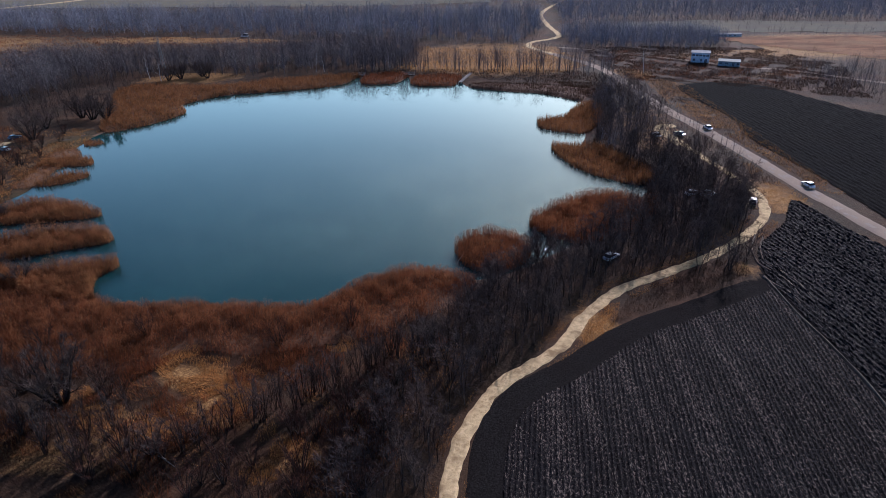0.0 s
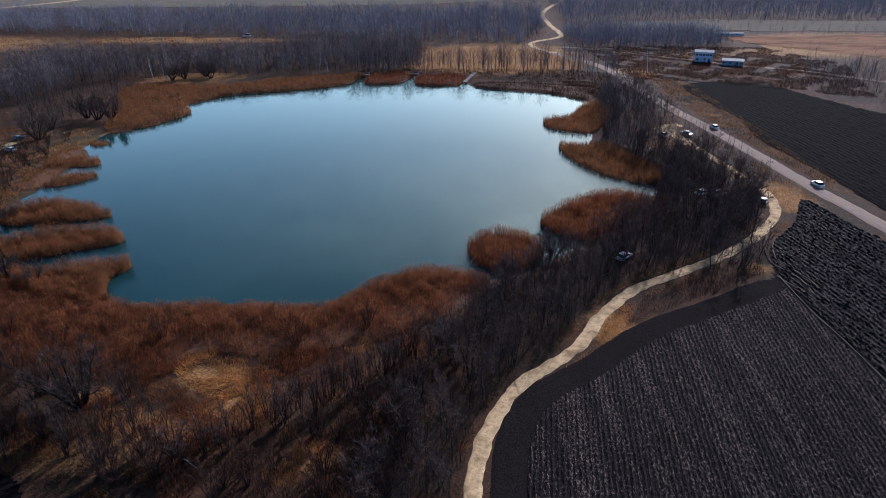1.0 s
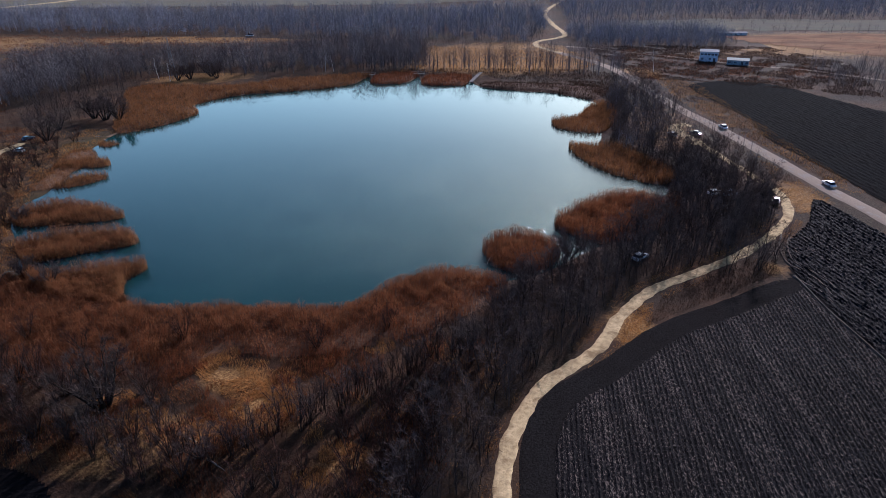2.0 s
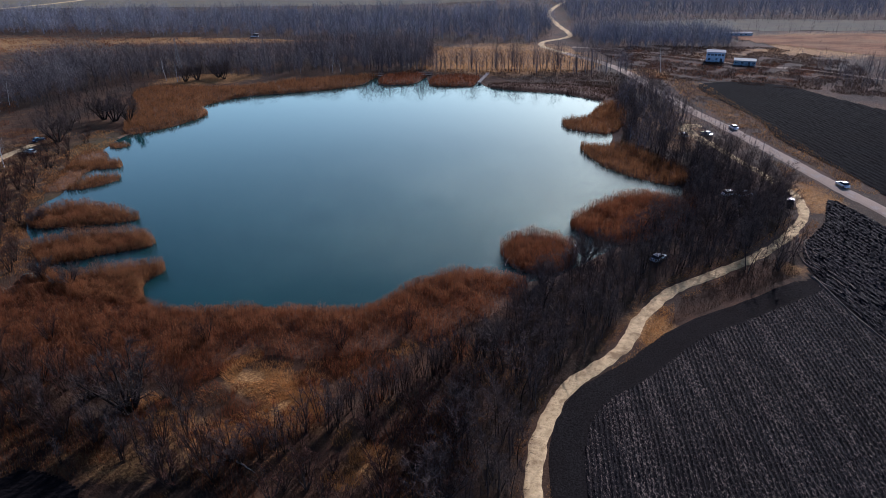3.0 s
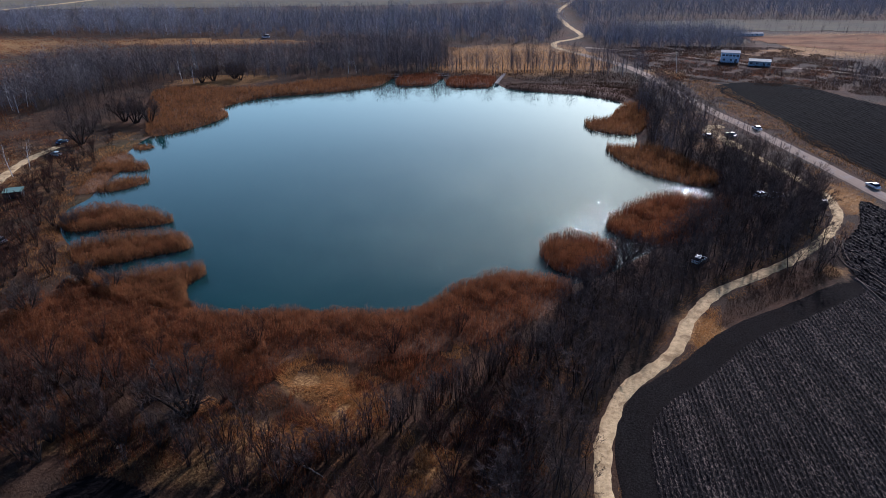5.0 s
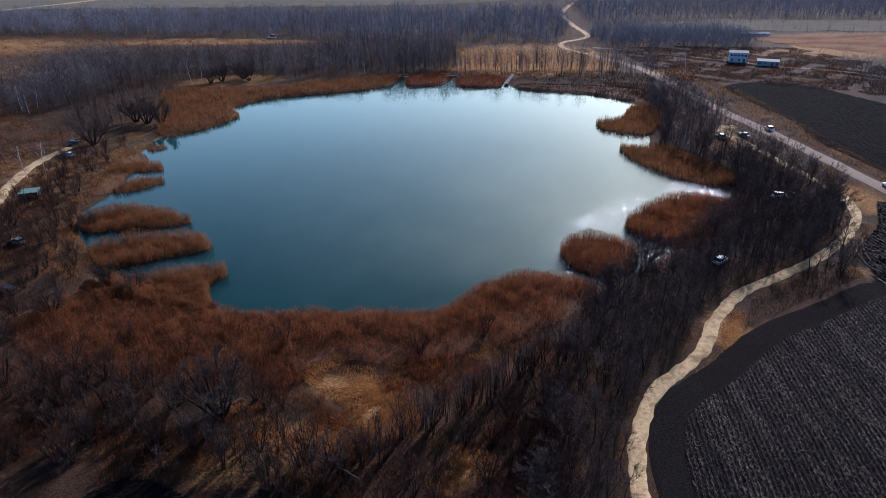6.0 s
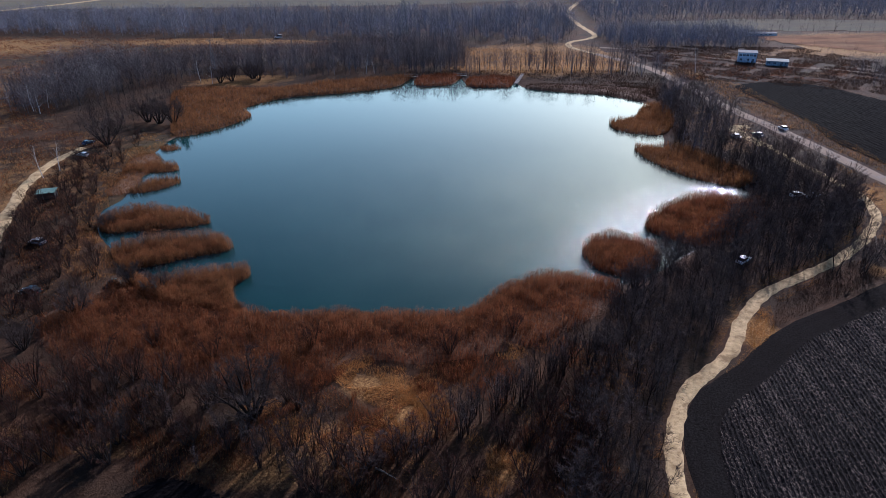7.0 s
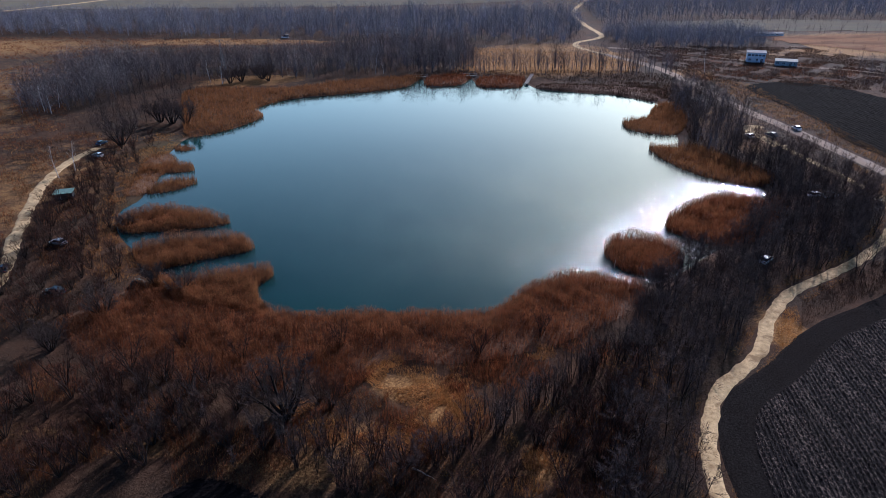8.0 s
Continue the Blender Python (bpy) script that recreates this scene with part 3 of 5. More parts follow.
def glade(P, seed=5):
    """Places in the trampled grass, with an uneven rim."""
    rim = 1.0 + 0.35 * swell(P[:, 0], P[:, 1], 0.5, seed)
    return (np.min([np.hypot((P[:, 0] - x) / a, (P[:, 1] - y) / b) for x, y, a, b in GLADES], axis=0) < rim) | inside(HOLLOW, P[:, 0], P[:, 1])


def open_glades(P):
    return P[~glade(P)]


def clear_of(P, trail=3.0, road=6.0, shore=0.8):
    ok = (far_from(TRAIL, P[:, 0], P[:, 1]) > trail) & (far_from(ROAD, P[:, 0], P[:, 1]) > road) & (lake_depth(P[:, 0], P[:, 1]) < -shore)
    ok &= far_from(CLEARING, P[:, 0], P[:, 1]) > 2.6
    ok &= (far_from(SOUTH_PATH, P[:, 0], P[:, 1]) > 1.7) & ~inside(SOUTH_FIELD, P[:, 0], P[:, 1])
    ok &= ~inside(NEAR_FIELD, P[:, 0], P[:, 1]) & ~inside(EAST_FIELD, P[:, 0], P[:, 1])
    return P[ok]


def plant(kinds, P, seed, lo=0.8, hi=1.2, limit=400):
    g = np.random.default_rng(seed)
    Z = lie(P[:, 0], P[:, 1])
    for n, ((x, y), z) in enumerate(zip(P[:limit], Z)):
        s = g.uniform(lo, hi)
        ob = copy_thing(kinds[g.integers(len(kinds))], pose(x, y, z, 0, 0, g.uniform(0, 360)))
        ob.scale = (s * g.uniform(0.9, 1.1), s * g.uniform(0.9, 1.1), s)


def masters(count, *args, **spec):
    return [tree(*args, dict(spec, seed=spec["seed"] + k)) for k in range(count)]


ALDER = masters(5, "alder_tree", "tall bare grey-brown alder with a narrow twiggy crown", "tree", "trees on the bank", M_BARK, M_TWIG,
                seed=11, stems=1, height=8.8, trunk_r=0.12, lean=0.06, first=0.3, limbs=13, limb_len=4.0, limb_angle=0.85, subs=5, twigs=9, twig_len=0.75, twig_w=0.017, rise=0.09)
TWIN = masters(3, "alder_tree", "bare forked alder with several dark stems", "tree", "trees on the bank", M_BARK, M_TWIG,
               seed=31, stems=3, height=8.5, trunk_r=0.11, lean=0.22, first=0.35, limbs=6, limb_len=3.4, limb_angle=0.8, subs=4, twigs=11, twig_len=0.75, twig_w=0.017, rise=0.09)
SHRUB = masters(5, "willow_shrub", "bare red-brown willow shrub with many upright stems", "shrub", "willow shrubs by the reeds", M_BARK, M_TWIG_RED,
                seed=51, stems=9, height=6.2, trunk_r=0.085, lean=0.42, first=0.3, limbs=4, limb_len=1.9, limb_angle=0.55, subs=4, twigs=6, twig_len=0.65, twig_w=0.015, rise=0.08)
WILLOW = masters(2, "willow_tree", "old spreading bare willow with thick forking limbs", "tree", "old willows", M_BARK, M_TWIG,
                 seed=71, stems=8, height=6.8, trunk_r=0.26, lean=0.75, first=0.3, limbs=9, limb_len=2.8, limb_angle=0.65, subs=5, twigs=16, twig_len=0.8, twig_w=0.016, rise=0.1)
SAPLING = masters(4, "alder_sapling", "slender bare young alder rising from dry grass", "sapling", "young alders", M_BARK, M_TWIG,
                  seed=91, stems=3, height=6.4, trunk_r=0.07, lean=0.12, first=0.3, limbs=8, limb_len=1.5, limb_angle=0.5, subs=3, twigs=4, twig_len=0.6, twig_w=0.014, rise=0.12)
BIRCH = masters(2, "birch_tree", "slender birch with white bark and fine bare twigs", "tree", "birches", M_BIRCH, M_TWIG,
                seed=81, stems=1, height=10.5, trunk_r=0.13, lean=0.05, first=0.35, limbs=14, limb_len=3.2, limb_angle=0.65, subs=4, twigs=6, twig_len=0.9, twig_w=0.026, rise=0.05, droop=0.35)

SPINNEY = [(48, 115), (64, 119), (70, 126), (75, 136), (82, 148), (78, 152), (84, 166), (70, 150), (56, 130)]
bank = open_glades(np.vstack([clear_of(scatter(BANK, 3.6, 3), 1.9, 4.5), clear_of(scatter(SPINNEY, 3.0, 4), 2.1, 4.5)]))
bank = bank[(bank[:, 1] < 196) | (np.arange(len(bank)) % 2 == 0)]
np.random.default_rng(5).shuffle(bank)
plant(ALDER + ALDER + TWIN, bank, 1, 0.7, 1.15, 380)
THICKET = [(-112, 58), (-112, 84), (-92, 90), (-70, 84), (-58, 86), (-44, 72), (-34, 68), (-22, 74), (-10, 92), (-4, 88), (-10, 72), (-6, 58), (-22, 56), (-50, 60), (-74, 66)]
thick = clear_of(scatter(THICKET, 4.2, 8), 3.2)
thick = open_glades(thick[np.hypot(thick[:, 0] + 61.2, thick[:, 1] - 77.3) > 5])
plant(SHRUB, thick, 2, 0.7, 1.25, 300)
for poly, gap, seed in (([(-40, 66.5), (-34, 72), (-19, 81.5), (-4, 93.5), (-2, 91), (-17.5, 79.2), (-32, 69.4), (-38, 64.6)], 1.55, 61), ([(-66, 66), (-64, 78), (-46, 74), (-42, 66), (-50, 62)], 2.6, 62), ([(-84, 66), (-96, 84), (-70, 84), (-70, 70)], 3.4, 63)):
    tall = 1.1 if seed == 61 else 1.0
    plant(SAPLING, clear_of(scatter(poly, gap, seed)), seed, 0.75 * tall, 1.2 * tall, 120)
WEST_SCRUB = [(-150, 110), (-138, 140), (-146, 160), (-150, 190), (-132, 180), (-126, 160), (-116, 140), (-104, 118), (-112, 92), (-128, 96)]
plant(SHRUB, clear_of(scatter(WEST_SCRUB, 5.0, 9), 3), 3, 0.6, 1.1, 120)
plant(SHRUB, clear_of(scatter([(-152, 186), (-150, 222), (-136, 226), (-134, 200), (-132, 184)], 5.5, 10), 3), 4, 0.5, 0.9, 40)
for x, y, s in ((-61.2, 77.3, 1.55), (-42, 66.5, 0.8), (9, 114, 0.85), (21, 127, 1.0), (-134.5, 243.5, 1.4), (-140.5, 244, 1.45), (-146, 247, 1.3), (-149, 218.5, 1.4), (-137.8, 313.5, 1.1), (-133, 317, 1.2),
                (-120, 318, 1.1), (-124, 322, 1.2), (-98, 119, 0.8), (-91, 116, 0.8), (-118, 150, 0.7), (-108, 96, 0.9), (-80, 72, 0.8)):
    plant(WILLOW, np.array([(x, y)]), int(abs(x * 7)), s, s)
plant(BIRCH, np.array([(-141, 312), (-148, 316), (-197, 262), (-202, 266), (-152, 192), (-154, 186), (96, 318), (-68, 329)]), 6, 0.9, 1.2)


def settle(kinds, places):
    """The first trees of each kind take their own places."""
    for ob, (x, y) in zip(kinds, places):
        ob.location = (x, y, float(lie(x, y)))


settle(ALDER, bank[380:385])
settle(TWIN, bank[385:388])
settle(SHRUB, [(-30, 92), (-55, 95), (-72, 92), (-18, 98), (-84, 96)])
settle(WILLOW, [(-152, 232), (-104, 108)])
settle(SAPLING, [(-33, 75), (-30, 77), (-55, 70), (-80, 76)])
settle(BIRCH, [(-199, 272), (-64, 330)])


# ---- woods too far to count ----
def far_tree(seed, h, tw, stout, girth):
    g = np.random.default_rng(seed)
    P, T = [], []

    def blade(p, d, w):
        s = np.cross(d, g.normal(0, 1, 3))
        s *= w / (np.linalg.norm(s) + 1e-9)
        T.append((len(P), len(P) + 1, len(P) + 2))
        P.extend([p - s, p + s, p + d])

    blade(np.array([0, 0, -0.3]), np.array([g.normal(0, 0.3), g.normal(0, 0.3), h]), h * 0.010)
    blade(np.array([0, 0, -0.3]), np.array([g.normal(0, 0.3), g.normal(0, 0.3), h * 0.9]), h * 0.010)
    wide = max(h * 0.0040, 0.018) * stout
    rad, mid = h * girth, h * (0.6 if girth < 0.39 else 0.5)
    for i in range(int(tw * 0.92)):
        u = g.normal(0, 1, 3)
        u *= g.uniform(0.15, 1) ** 0.45 / np.linalg.norm(u)
        p = np.array([u[0] * rad, u[1] * rad, mid + u[2] * h * (0.38 if girth < 0.39 else 0.44)])
        if i < tw // 6:
            blade(np.array([0, 0, max(h * 0.15, p[2] - h * 0.3)]), p - np.array([0, 0, max(h * 0.15, p[2] - h * 0.3)]), wide * 0.6)
        else:
            blade(p, (u * 0.7 + g.normal(0, 0.65, 3) + np.array([0, 0, 0.16])) * h * g.uniform(0.05, 0.11), wide * g.uniform(0.55, 1.15))
    return np.array(P), np.array(T)


def wood(name, P, seed, h, tw, label, mat=M_WOOD, stout=1.0, girth=0.29):
    """Many bare trees joined into one mass."""
    g = np.random.default_rng(seed)
    kinds = [far_tree(seed * 10 + k, h, tw, stout, girth) for k in range(6)]
    Z = lie(P[:, 0], P[:, 1])
    V, F, T, n = [], [], [], 0
    for (x, y), z in zip(P, Z):
        v, f = kinds[g.integers(6)]
        a, s = g.uniform(0, 6.28), g.uniform(0.55, 1.25)
        c, q = math.cos(a) * s, math.sin(a) * s
        V.append(np.stack([v[:, 0] * c - v[:, 1] * q + x, v[:, 0] * q + v[:, 1] * c + y, v[:, 2] * s + z], 1))
        F.append(f + n)
        T.append(np.full(len(v), g.beta(1.5, 2.5)))
        n += len(v)
    me = mesh_of(name, np.vstack(V), np.vstack(F), mat, tint=np.concatenate(T))
    tagged(part(name, me), label, "trees", kind="stuff")


WEST_WOOD = [(-226, 366), (-234, 330), (-232, 296), (-206, 258), (-184, 266), (-174, 300), (-160, 316), (-140, 326), (-134, 368)]
wood("west_wood", scatter(WEST_WOOD, 5.2, 21), 21, 12.5, 300, "dense bare grey-brown wood on the far bank", M_WOOD, 1.15, 0.38)
wood("west_copse", scatter([(-184, 266), (-174, 298), (-156, 304), (-146, 262), (-150, 236), (-164, 230)], 6.0, 73), 73, 8.0, 190, "loose bare trees on the west bank", M_BANK, 1.2, 0.38)
wood("understory", scatter([(-232, 330), (-230, 296), (-206, 258), (-184, 262), (-160, 230), (-148, 236), (-150, 290), (-140, 322), (-60, 326), (-14, 334), (-16, 345), (-60, 350), (-150, 345), (-180, 300), (-214, 330)], 3.6, 39), 39, 3.6, 80, "dark bare understory at the edge of the wood", M_BANK, 1.3, 0.4)
wood("shore_wood", scatter([(-140, 326), (-138, 374), (-105, 376), (-70, 398), (-22, 408), (-14, 350), (-20, 334), (-46, 330), (-80, 324), (-112, 318)], 5.2, 22), 22, 12.0, 280, "bare trees behind the reed belt", M_WOOD, 1.15, 0.36)
wood("shore_row", scatter([(-50, 328), (-50, 346), (60, 340), (84, 318), (80, 306), (66, 312), (20, 318)], 4.4, 23), 23, 12.5, 190, "row of slender bare trees before a pale meadow", M_WOOD, 0.9, 0.24)
wood("belt_wood", scatter([(-560, 535), (-420, 496), (-240, 464), (-130, 446), (-60, 425), (42, 405), (60, 436), (68, 480), (72, 560), (-60, 556), (-440, 592)], 6.8, 24), 24, 12, 190, "long belt of bare woodland coloured blue-grey for haze", M_HAZED, 1.6, 0.40)
wood("east_wood", scatter([(74, 392), (100, 384), (150, 380), (168, 398), (176, 436), (110, 456), (78, 450), (72, 430)], 4.0, 25), 25, 9.0, 150, "bare thicket beside the winding road", M_HAZED, 1.6, 0.42)
wood("hill_wood", scatter([(84, 470), (120, 500), (190, 508), (330, 484), (420, 452), (560, 440), (700, 560), (420, 640), (90, 640)], 5.4, 26), 26, 10.5, 62, "far bare wood on the skyline tinted bluish for haze", M_HAZED, 2.3, 0.46)
wood("skyline_wood", scatter([(-60, 640), (60, 630), (420, 650), (800, 560), (900, 760), (0, 800)], 15.0, 40), 40, 18, 60, "far bare wood on the skyline", M_HAZED, 1.8, 0.36)
wood("belt_edge", scatter([(-560, 530), (-420, 491), (-240, 459), (-130, 441), (-60, 420), (44, 400), (62, 430), (66, 450), (52, 440), (44, 414), (-60, 433), (-240, 474), (-560, 545)], 5.0, 44), 44, 4.0, 50, "dark bushes along the front of the wood belt", M_BANK, 1.8, 0.5)
wood("understory", scatter([(72, 388), (100, 380), (150, 376), (172, 396), (180, 438), (330, 474), (420, 446), (440, 470), (200, 520), (110, 500), (76, 452)], 4.6, 45, 0.45, lambda x, y: np.where((y > 440) & (y < 478) & (x > 112) & (x < 330), 0.12, 1.0)), 45, 4.2, 48, "bare bushes under the far trees", M_BANK, 2.0, 0.6)
wood("field_hedge", scatter([(96, 300), (122, 301), (146, 292), (158, 268), (172, 246), (220, 180), (232, 190), (186, 262), (168, 300), (130, 316), (100, 318)], 4.2, 74), 74, 3.0, 60, "low dark bushes along the ploughed field", M_BANK, 1.8, 0.5)
wood("lane_bushes", scatter([(84, 352), (104, 340), (150, 310), (176, 300), (186, 312), (150, 326), (122, 348), (96, 366), (80, 378), (70, 372)], 4.6, 75), 75, 2.8, 60, "dark bare bushes along the lane", M_BANK, 1.8, 0.5)
wood("bushes", scatter([(96, 372), (124, 356), (128, 362), (160, 352), (230, 322), (220, 350), (170, 386), (104, 384)], 7.0, 31), 31, 3.6, 60, "scattered bare bushes round the old buildings")
rest = open_glades(np.vstack([bank[388:], clear_of(scatter(BANK, 3.3, 78), 2.2, 4.5)]))
wood("bank_trees", rest[rest[:, 1] < 196], 38, 7.4, 190, "dense bare trees on the bank", M_BANK, 1.0, 0.36)
wood("bank_trees", rest[rest[:, 1] >= 196][::2], 82, 8.6, 240, "dense pale grey bare trees on the narrow bank", M_WOOD, 1.0, 0.36)
brush = open_glades(clear_of(scatter(BANK, 2.8, 33), 1.8, 4.5))
wood("bank_brush", brush[brush[:, 1] < 196], 33, 4.0, 120, "tangled bare undergrowth between the trees", M_BANK, 1.0, 0.36)
wood("bank_brush", brush[brush[:, 1] >= 196][::2], 86, 3.4, 110, "thin brown undergrowth between pale trees", M_BRUSH, 1.0, 0.36)
wood("hollow_brush", clear_of(scatter([(-38, 67), (-33, 71.6), (-18.5, 81), (-3, 93), (-1.5, 91), (-17, 78.6), (-31, 69), (-36.5, 64.6)], 1.5, 76), 2.4), 76, 3.8, 75, "dense dark brush along a shaded hollow", M_BRUSH, 1.1, 0.3)
wood("bramble", np.array([(-50.5, 98.3), (-49, 98.8), (-47.5, 95.0), (-43, 93.2), (-52, 98.0), (-41.8, 98), (-40.6, 98.4)]), 77, 1.9, 260, "dark bramble clump among the reeds", M_BANK, 1.6, 0.6)
wood("verge_brush", clear_of(scatter([(33, 104.5), (44, 108), (62, 117), (68, 126), (74, 138), (66, 130), (52, 118), (38, 110)], 1.7, 42), 1.9), 42, 2.0, 60, "dark red brush between the track and the field", M_BRUSH, 1.2, 0.5)
wood("thicket_brush", open_glades(clear_of(scatter(THICKET + [], 2.5, 34), 2.8)), 34, 2.6, 130, "tangled reddish undergrowth among the shrubs", M_BRUSH)
wood("reed_brush", open_glades(clear_of(scatter([(-112, 84), (-110, 104), (-80, 108), (-50, 98), (-20, 100), (-6, 108), (-4, 96), (-20, 86), (-34, 92), (-50, 84), (-80, 80)], 3.0, 36), 2.8)), 36, 2.6, 120, "reddish undergrowth at the edge of the reeds", M_BRUSH)
wood("scrub_brush", clear_of(scatter([(-215, 250), (-184, 262), (-162, 228), (-150, 222), (-156, 214), (-176, 190), (-210, 190)], 3.6, 80), 2.8), 80, 2.6, 80, "dense red-brown bushes before the wood", M_BRUSH, 1.2, 0.45)
wood("scrub_brush", clear_of(scatter([(-240, 140), (-270, 330), (-205, 290), (-180, 240), (-150, 222), (-140, 180), (-150, 150), (-140, 110), (-160, 100)], 6.5, 37), 2.8), 37, 2.2, 70, "low brown bushes on the open scrub", M_BRUSH)
wood("scrub_brush", clear_of(scatter(WEST_SCRUB, 3.2, 35), 2.8), 35, 3.0, 120, "tangled brown undergrowth on the west bank", M_BRUSH)
wood("copse_brush", scatter([(160, 280), (172, 262), (260, 200), (300, 260), (200, 330), (176, 330)], 4.5, 46), 46, 3.4, 60, "dark undergrowth in the copse", M_BANK, 1.6, 0.5)
wood("copse", scatter([(160, 280), (172, 262), (260, 200), (300, 260), (200, 330), (176, 330)], 5.6, 27), 27, 8.5, 110, "dark bare copse beside the ploughed field")
wood("hedge", scatter([(96, 348), (126, 332), (150, 312), (165, 290), (160, 280), (140, 296), (100, 306), (90, 330)], 5.5, 28), 28, 4.0, 70, "low bare bushes along the field")
wood("hedge", scatter([(85, 172), (92, 172), (91, 215), (85, 255), (80, 290), (74, 280), (82, 230)], 4.5, 29), 29, 6, 110, "bare bushes along the road")
wood("line_of_bushes", scatter([(165, 432), (200, 430), (460, 400), (470, 412), (200, 444)], 7, 30), 30, 6, 60, "line of bushes behind the stubble field")


# ---- reeds and grass ----
def blades(P, tall, wide, lean, seed, ground=None):
    """Thin upright stems, one triangle each, that lean in swirls."""
    g = np.random.default_rng(seed)
    x, y = P[:, 0], P[:, 1]
    n = len(P)
    z = np.maximum(lie(x, y), -0.1) if ground is None else ground
    a = g.uniform(0, 2 * np.pi, n)
    h = tall * (0.82 + 0.26 * swell(x, y, 0.35, seed) + 0.22 * swell(x, y, 0.9, seed)) * g.uniform(0.72, 1.12, n)
    w = wide * g.uniform(0.6, 1.4, n)
    lx = lean * h * (swell(x, y, 0.16, seed + 2.0) + g.normal(0, 0.45, n))
    ly = lean * h * (swell(y, x, 0.13, seed + 5.0) + g.normal(0, 0.45, n))
    s = np.stack([np.cos(a) * w, np.sin(a) * w, 0 * a], 1)
    p = np.stack([x, y, z - 0.05], 1)
    return np.stack([p - s * 0.6, p + s * 0.6, p + np.stack([lx, ly, h], 1) + s * 0.3], 1).reshape(-1, 3)


def random_in(poly, per_m2, seed):
    g = np.random.default_rng(seed)
    lo, hi = poly.min(0), poly.max(0)
    n = int((hi - lo).prod() * per_m2)
    P = g.uniform(lo, hi, (n, 2))
    return P[inside(poly, P[:, 0], P[:, 1])]


def reed_bed(points, per_m2, seed, mat=M_REED, tall=2.5, wide=0.07, lean=0.16, label="dense bed of dry orange-brown reeds standing in shallow water", feather=1.0):
    _bed(points, per_m2, seed, mat, tall, wide, lean, label, feather)


def _bed(points, per_m2, seed, mat, tall, wide, lean, label, feather):
    poly = spline(points, True, 1.2)
    poly = poly + 0.35 * np.stack([swell(poly[:, 0], poly[:, 1], 1.6), swell(poly[:, 1], poly[:, 0], 1.6)], 1)
    P = random_in(poly, per_m2, seed)
    d = far_from(poly, P[:, 0], P[:, 1], True)
    inland = -lake_depth(P[:, 0], P[:, 1]) > 5
    P = P[~inland | (np.random.default_rng(seed).uniform(0, 1, len(P)) < 0.1 + d / feather + 0.3 * swell(P[:, 0], P[:, 1], 0.4))]
    V = blades(P, tall, wide, lean, seed)
    # litter mat under the stems
    s = 1.0
    gx, gy = np.arange(poly[:, 0].min(), poly[:, 0].max() + s, s), np.arange(poly[:, 1].min(), poly[:, 1].max() + s, s)
    X, Y = (a.ravel() for a in np.meshgrid(gx, gy, indexing="ij"))
    rim = np.clip(far_from(poly, X, Y, True) / 2.5, 0, 1)
    Z = np.maximum(lie(X, Y), 0.02) - 0.12 + rim * (0.40 + 0.22 * swell(X, Y, 1.2))
    f = grid_faces(len(gx), len(gy))
    f = f[inside(poly, X, Y)[f].all(1)]
    used, idx = np.unique(f, return_inverse=True)
    bed = tagged(new("reed_bed"), label, "reeds", "reed beds", "stuff")
    part("stems", mesh_of("stems", V, np.arange(len(V)).reshape(-1, 3), mat), bed)
    if poly[:, 1].max() < 170:
        tip = V.reshape(-1, 3, 3)[:, 2]
        g = np.random.default_rng(seed + 100)
        a = g.uniform(0, 6.28, len(tip))
        w = np.stack([np.cos(a), np.sin(a), 0 * a], 1) * g.uniform(0.025, 0.055, len(tip))[:, None]
        hang = np.stack([g.normal(0.05, 0.10, len(tip)), g.normal(0, 0.10, len(tip)), -g.uniform(0.25, 0.45, len(tip))], 1)
        Q = np.stack([tip + [0, 0, 0.12], tip + hang - w, tip + hang * 0.9 + w], 1).reshape(-1, 3)
        part("plumes", mesh_of("plumes", Q, np.arange(len(Q)).reshape(-1, 3), M_PLUME), bed, "soft brown feathery plumes")
    if len(f):
        part("litter", mesh_of("litter", np.stack([X, Y, Z], 1)[used], idx.reshape(-1, 4), M_THATCH, True), bed)


reed_bed([(-112, 104), (-100, 120), (-84, 114), (-71, 109), (-65, 106.5), (-51, 107.5), (-41, 106.5), (-32, 106), (-25, 108), (-18, 115.5), (-9, 120.5), (1, 118.5), (6, 113), (0, 104), (-8, 98), (-18, 93),
          (-28, 90), (-36, 89), (-46, 90), (-58, 83), (-75, 85), (-95, 90)], 26, 1, M_REED_RED, 2.5, 0.055, 0.24, "wide bed of rust-brown reeds with trampled gaps", 9.0)
reed_bed([(-99, 121), (-91, 122.5), (-84, 125), (-76, 126), (-73.5, 122.9), (-75.5, 118.5), (-74, 112), (-72, 108), (-90, 112)], 26, 2, M_REED, 3.1, 0.055)
reed_bed([(-110, 137), (-99, 142), (-89, 142.5), (-83, 139.5), (-81.6, 135.5), (-91.8, 130.8), (-98, 127.8), (-104, 127)], 24, 3, M_REED, 3.1, 0.06)
reed_bed([(-121, 154), (-114, 161), (-106, 160), (-93, 153.5), (-92, 150.5), (-101, 148), (-111, 146.3), (-118, 147)], 22, 4, M_REED, 3.1, 0.06)
reed_bed([(-122, 173.5), (-120, 182), (-112.4, 184.5), (-110, 180), (-114.6, 174.8), (-120, 172.6)], 18, 5, M_REED, 2.7, 0.07)
reed_bed([(-131, 189.5), (-128, 196.6), (-119, 198), (-115.5, 195), (-115, 191), (-123, 189.8)], 18, 6, M_REED, 2.7, 0.07)
reed_bed([(-129.5, 216.5), (-122.7, 216), (-122, 213), (-126.5, 211.5)], 18, 7, M_REED, 1.8, 0.07)
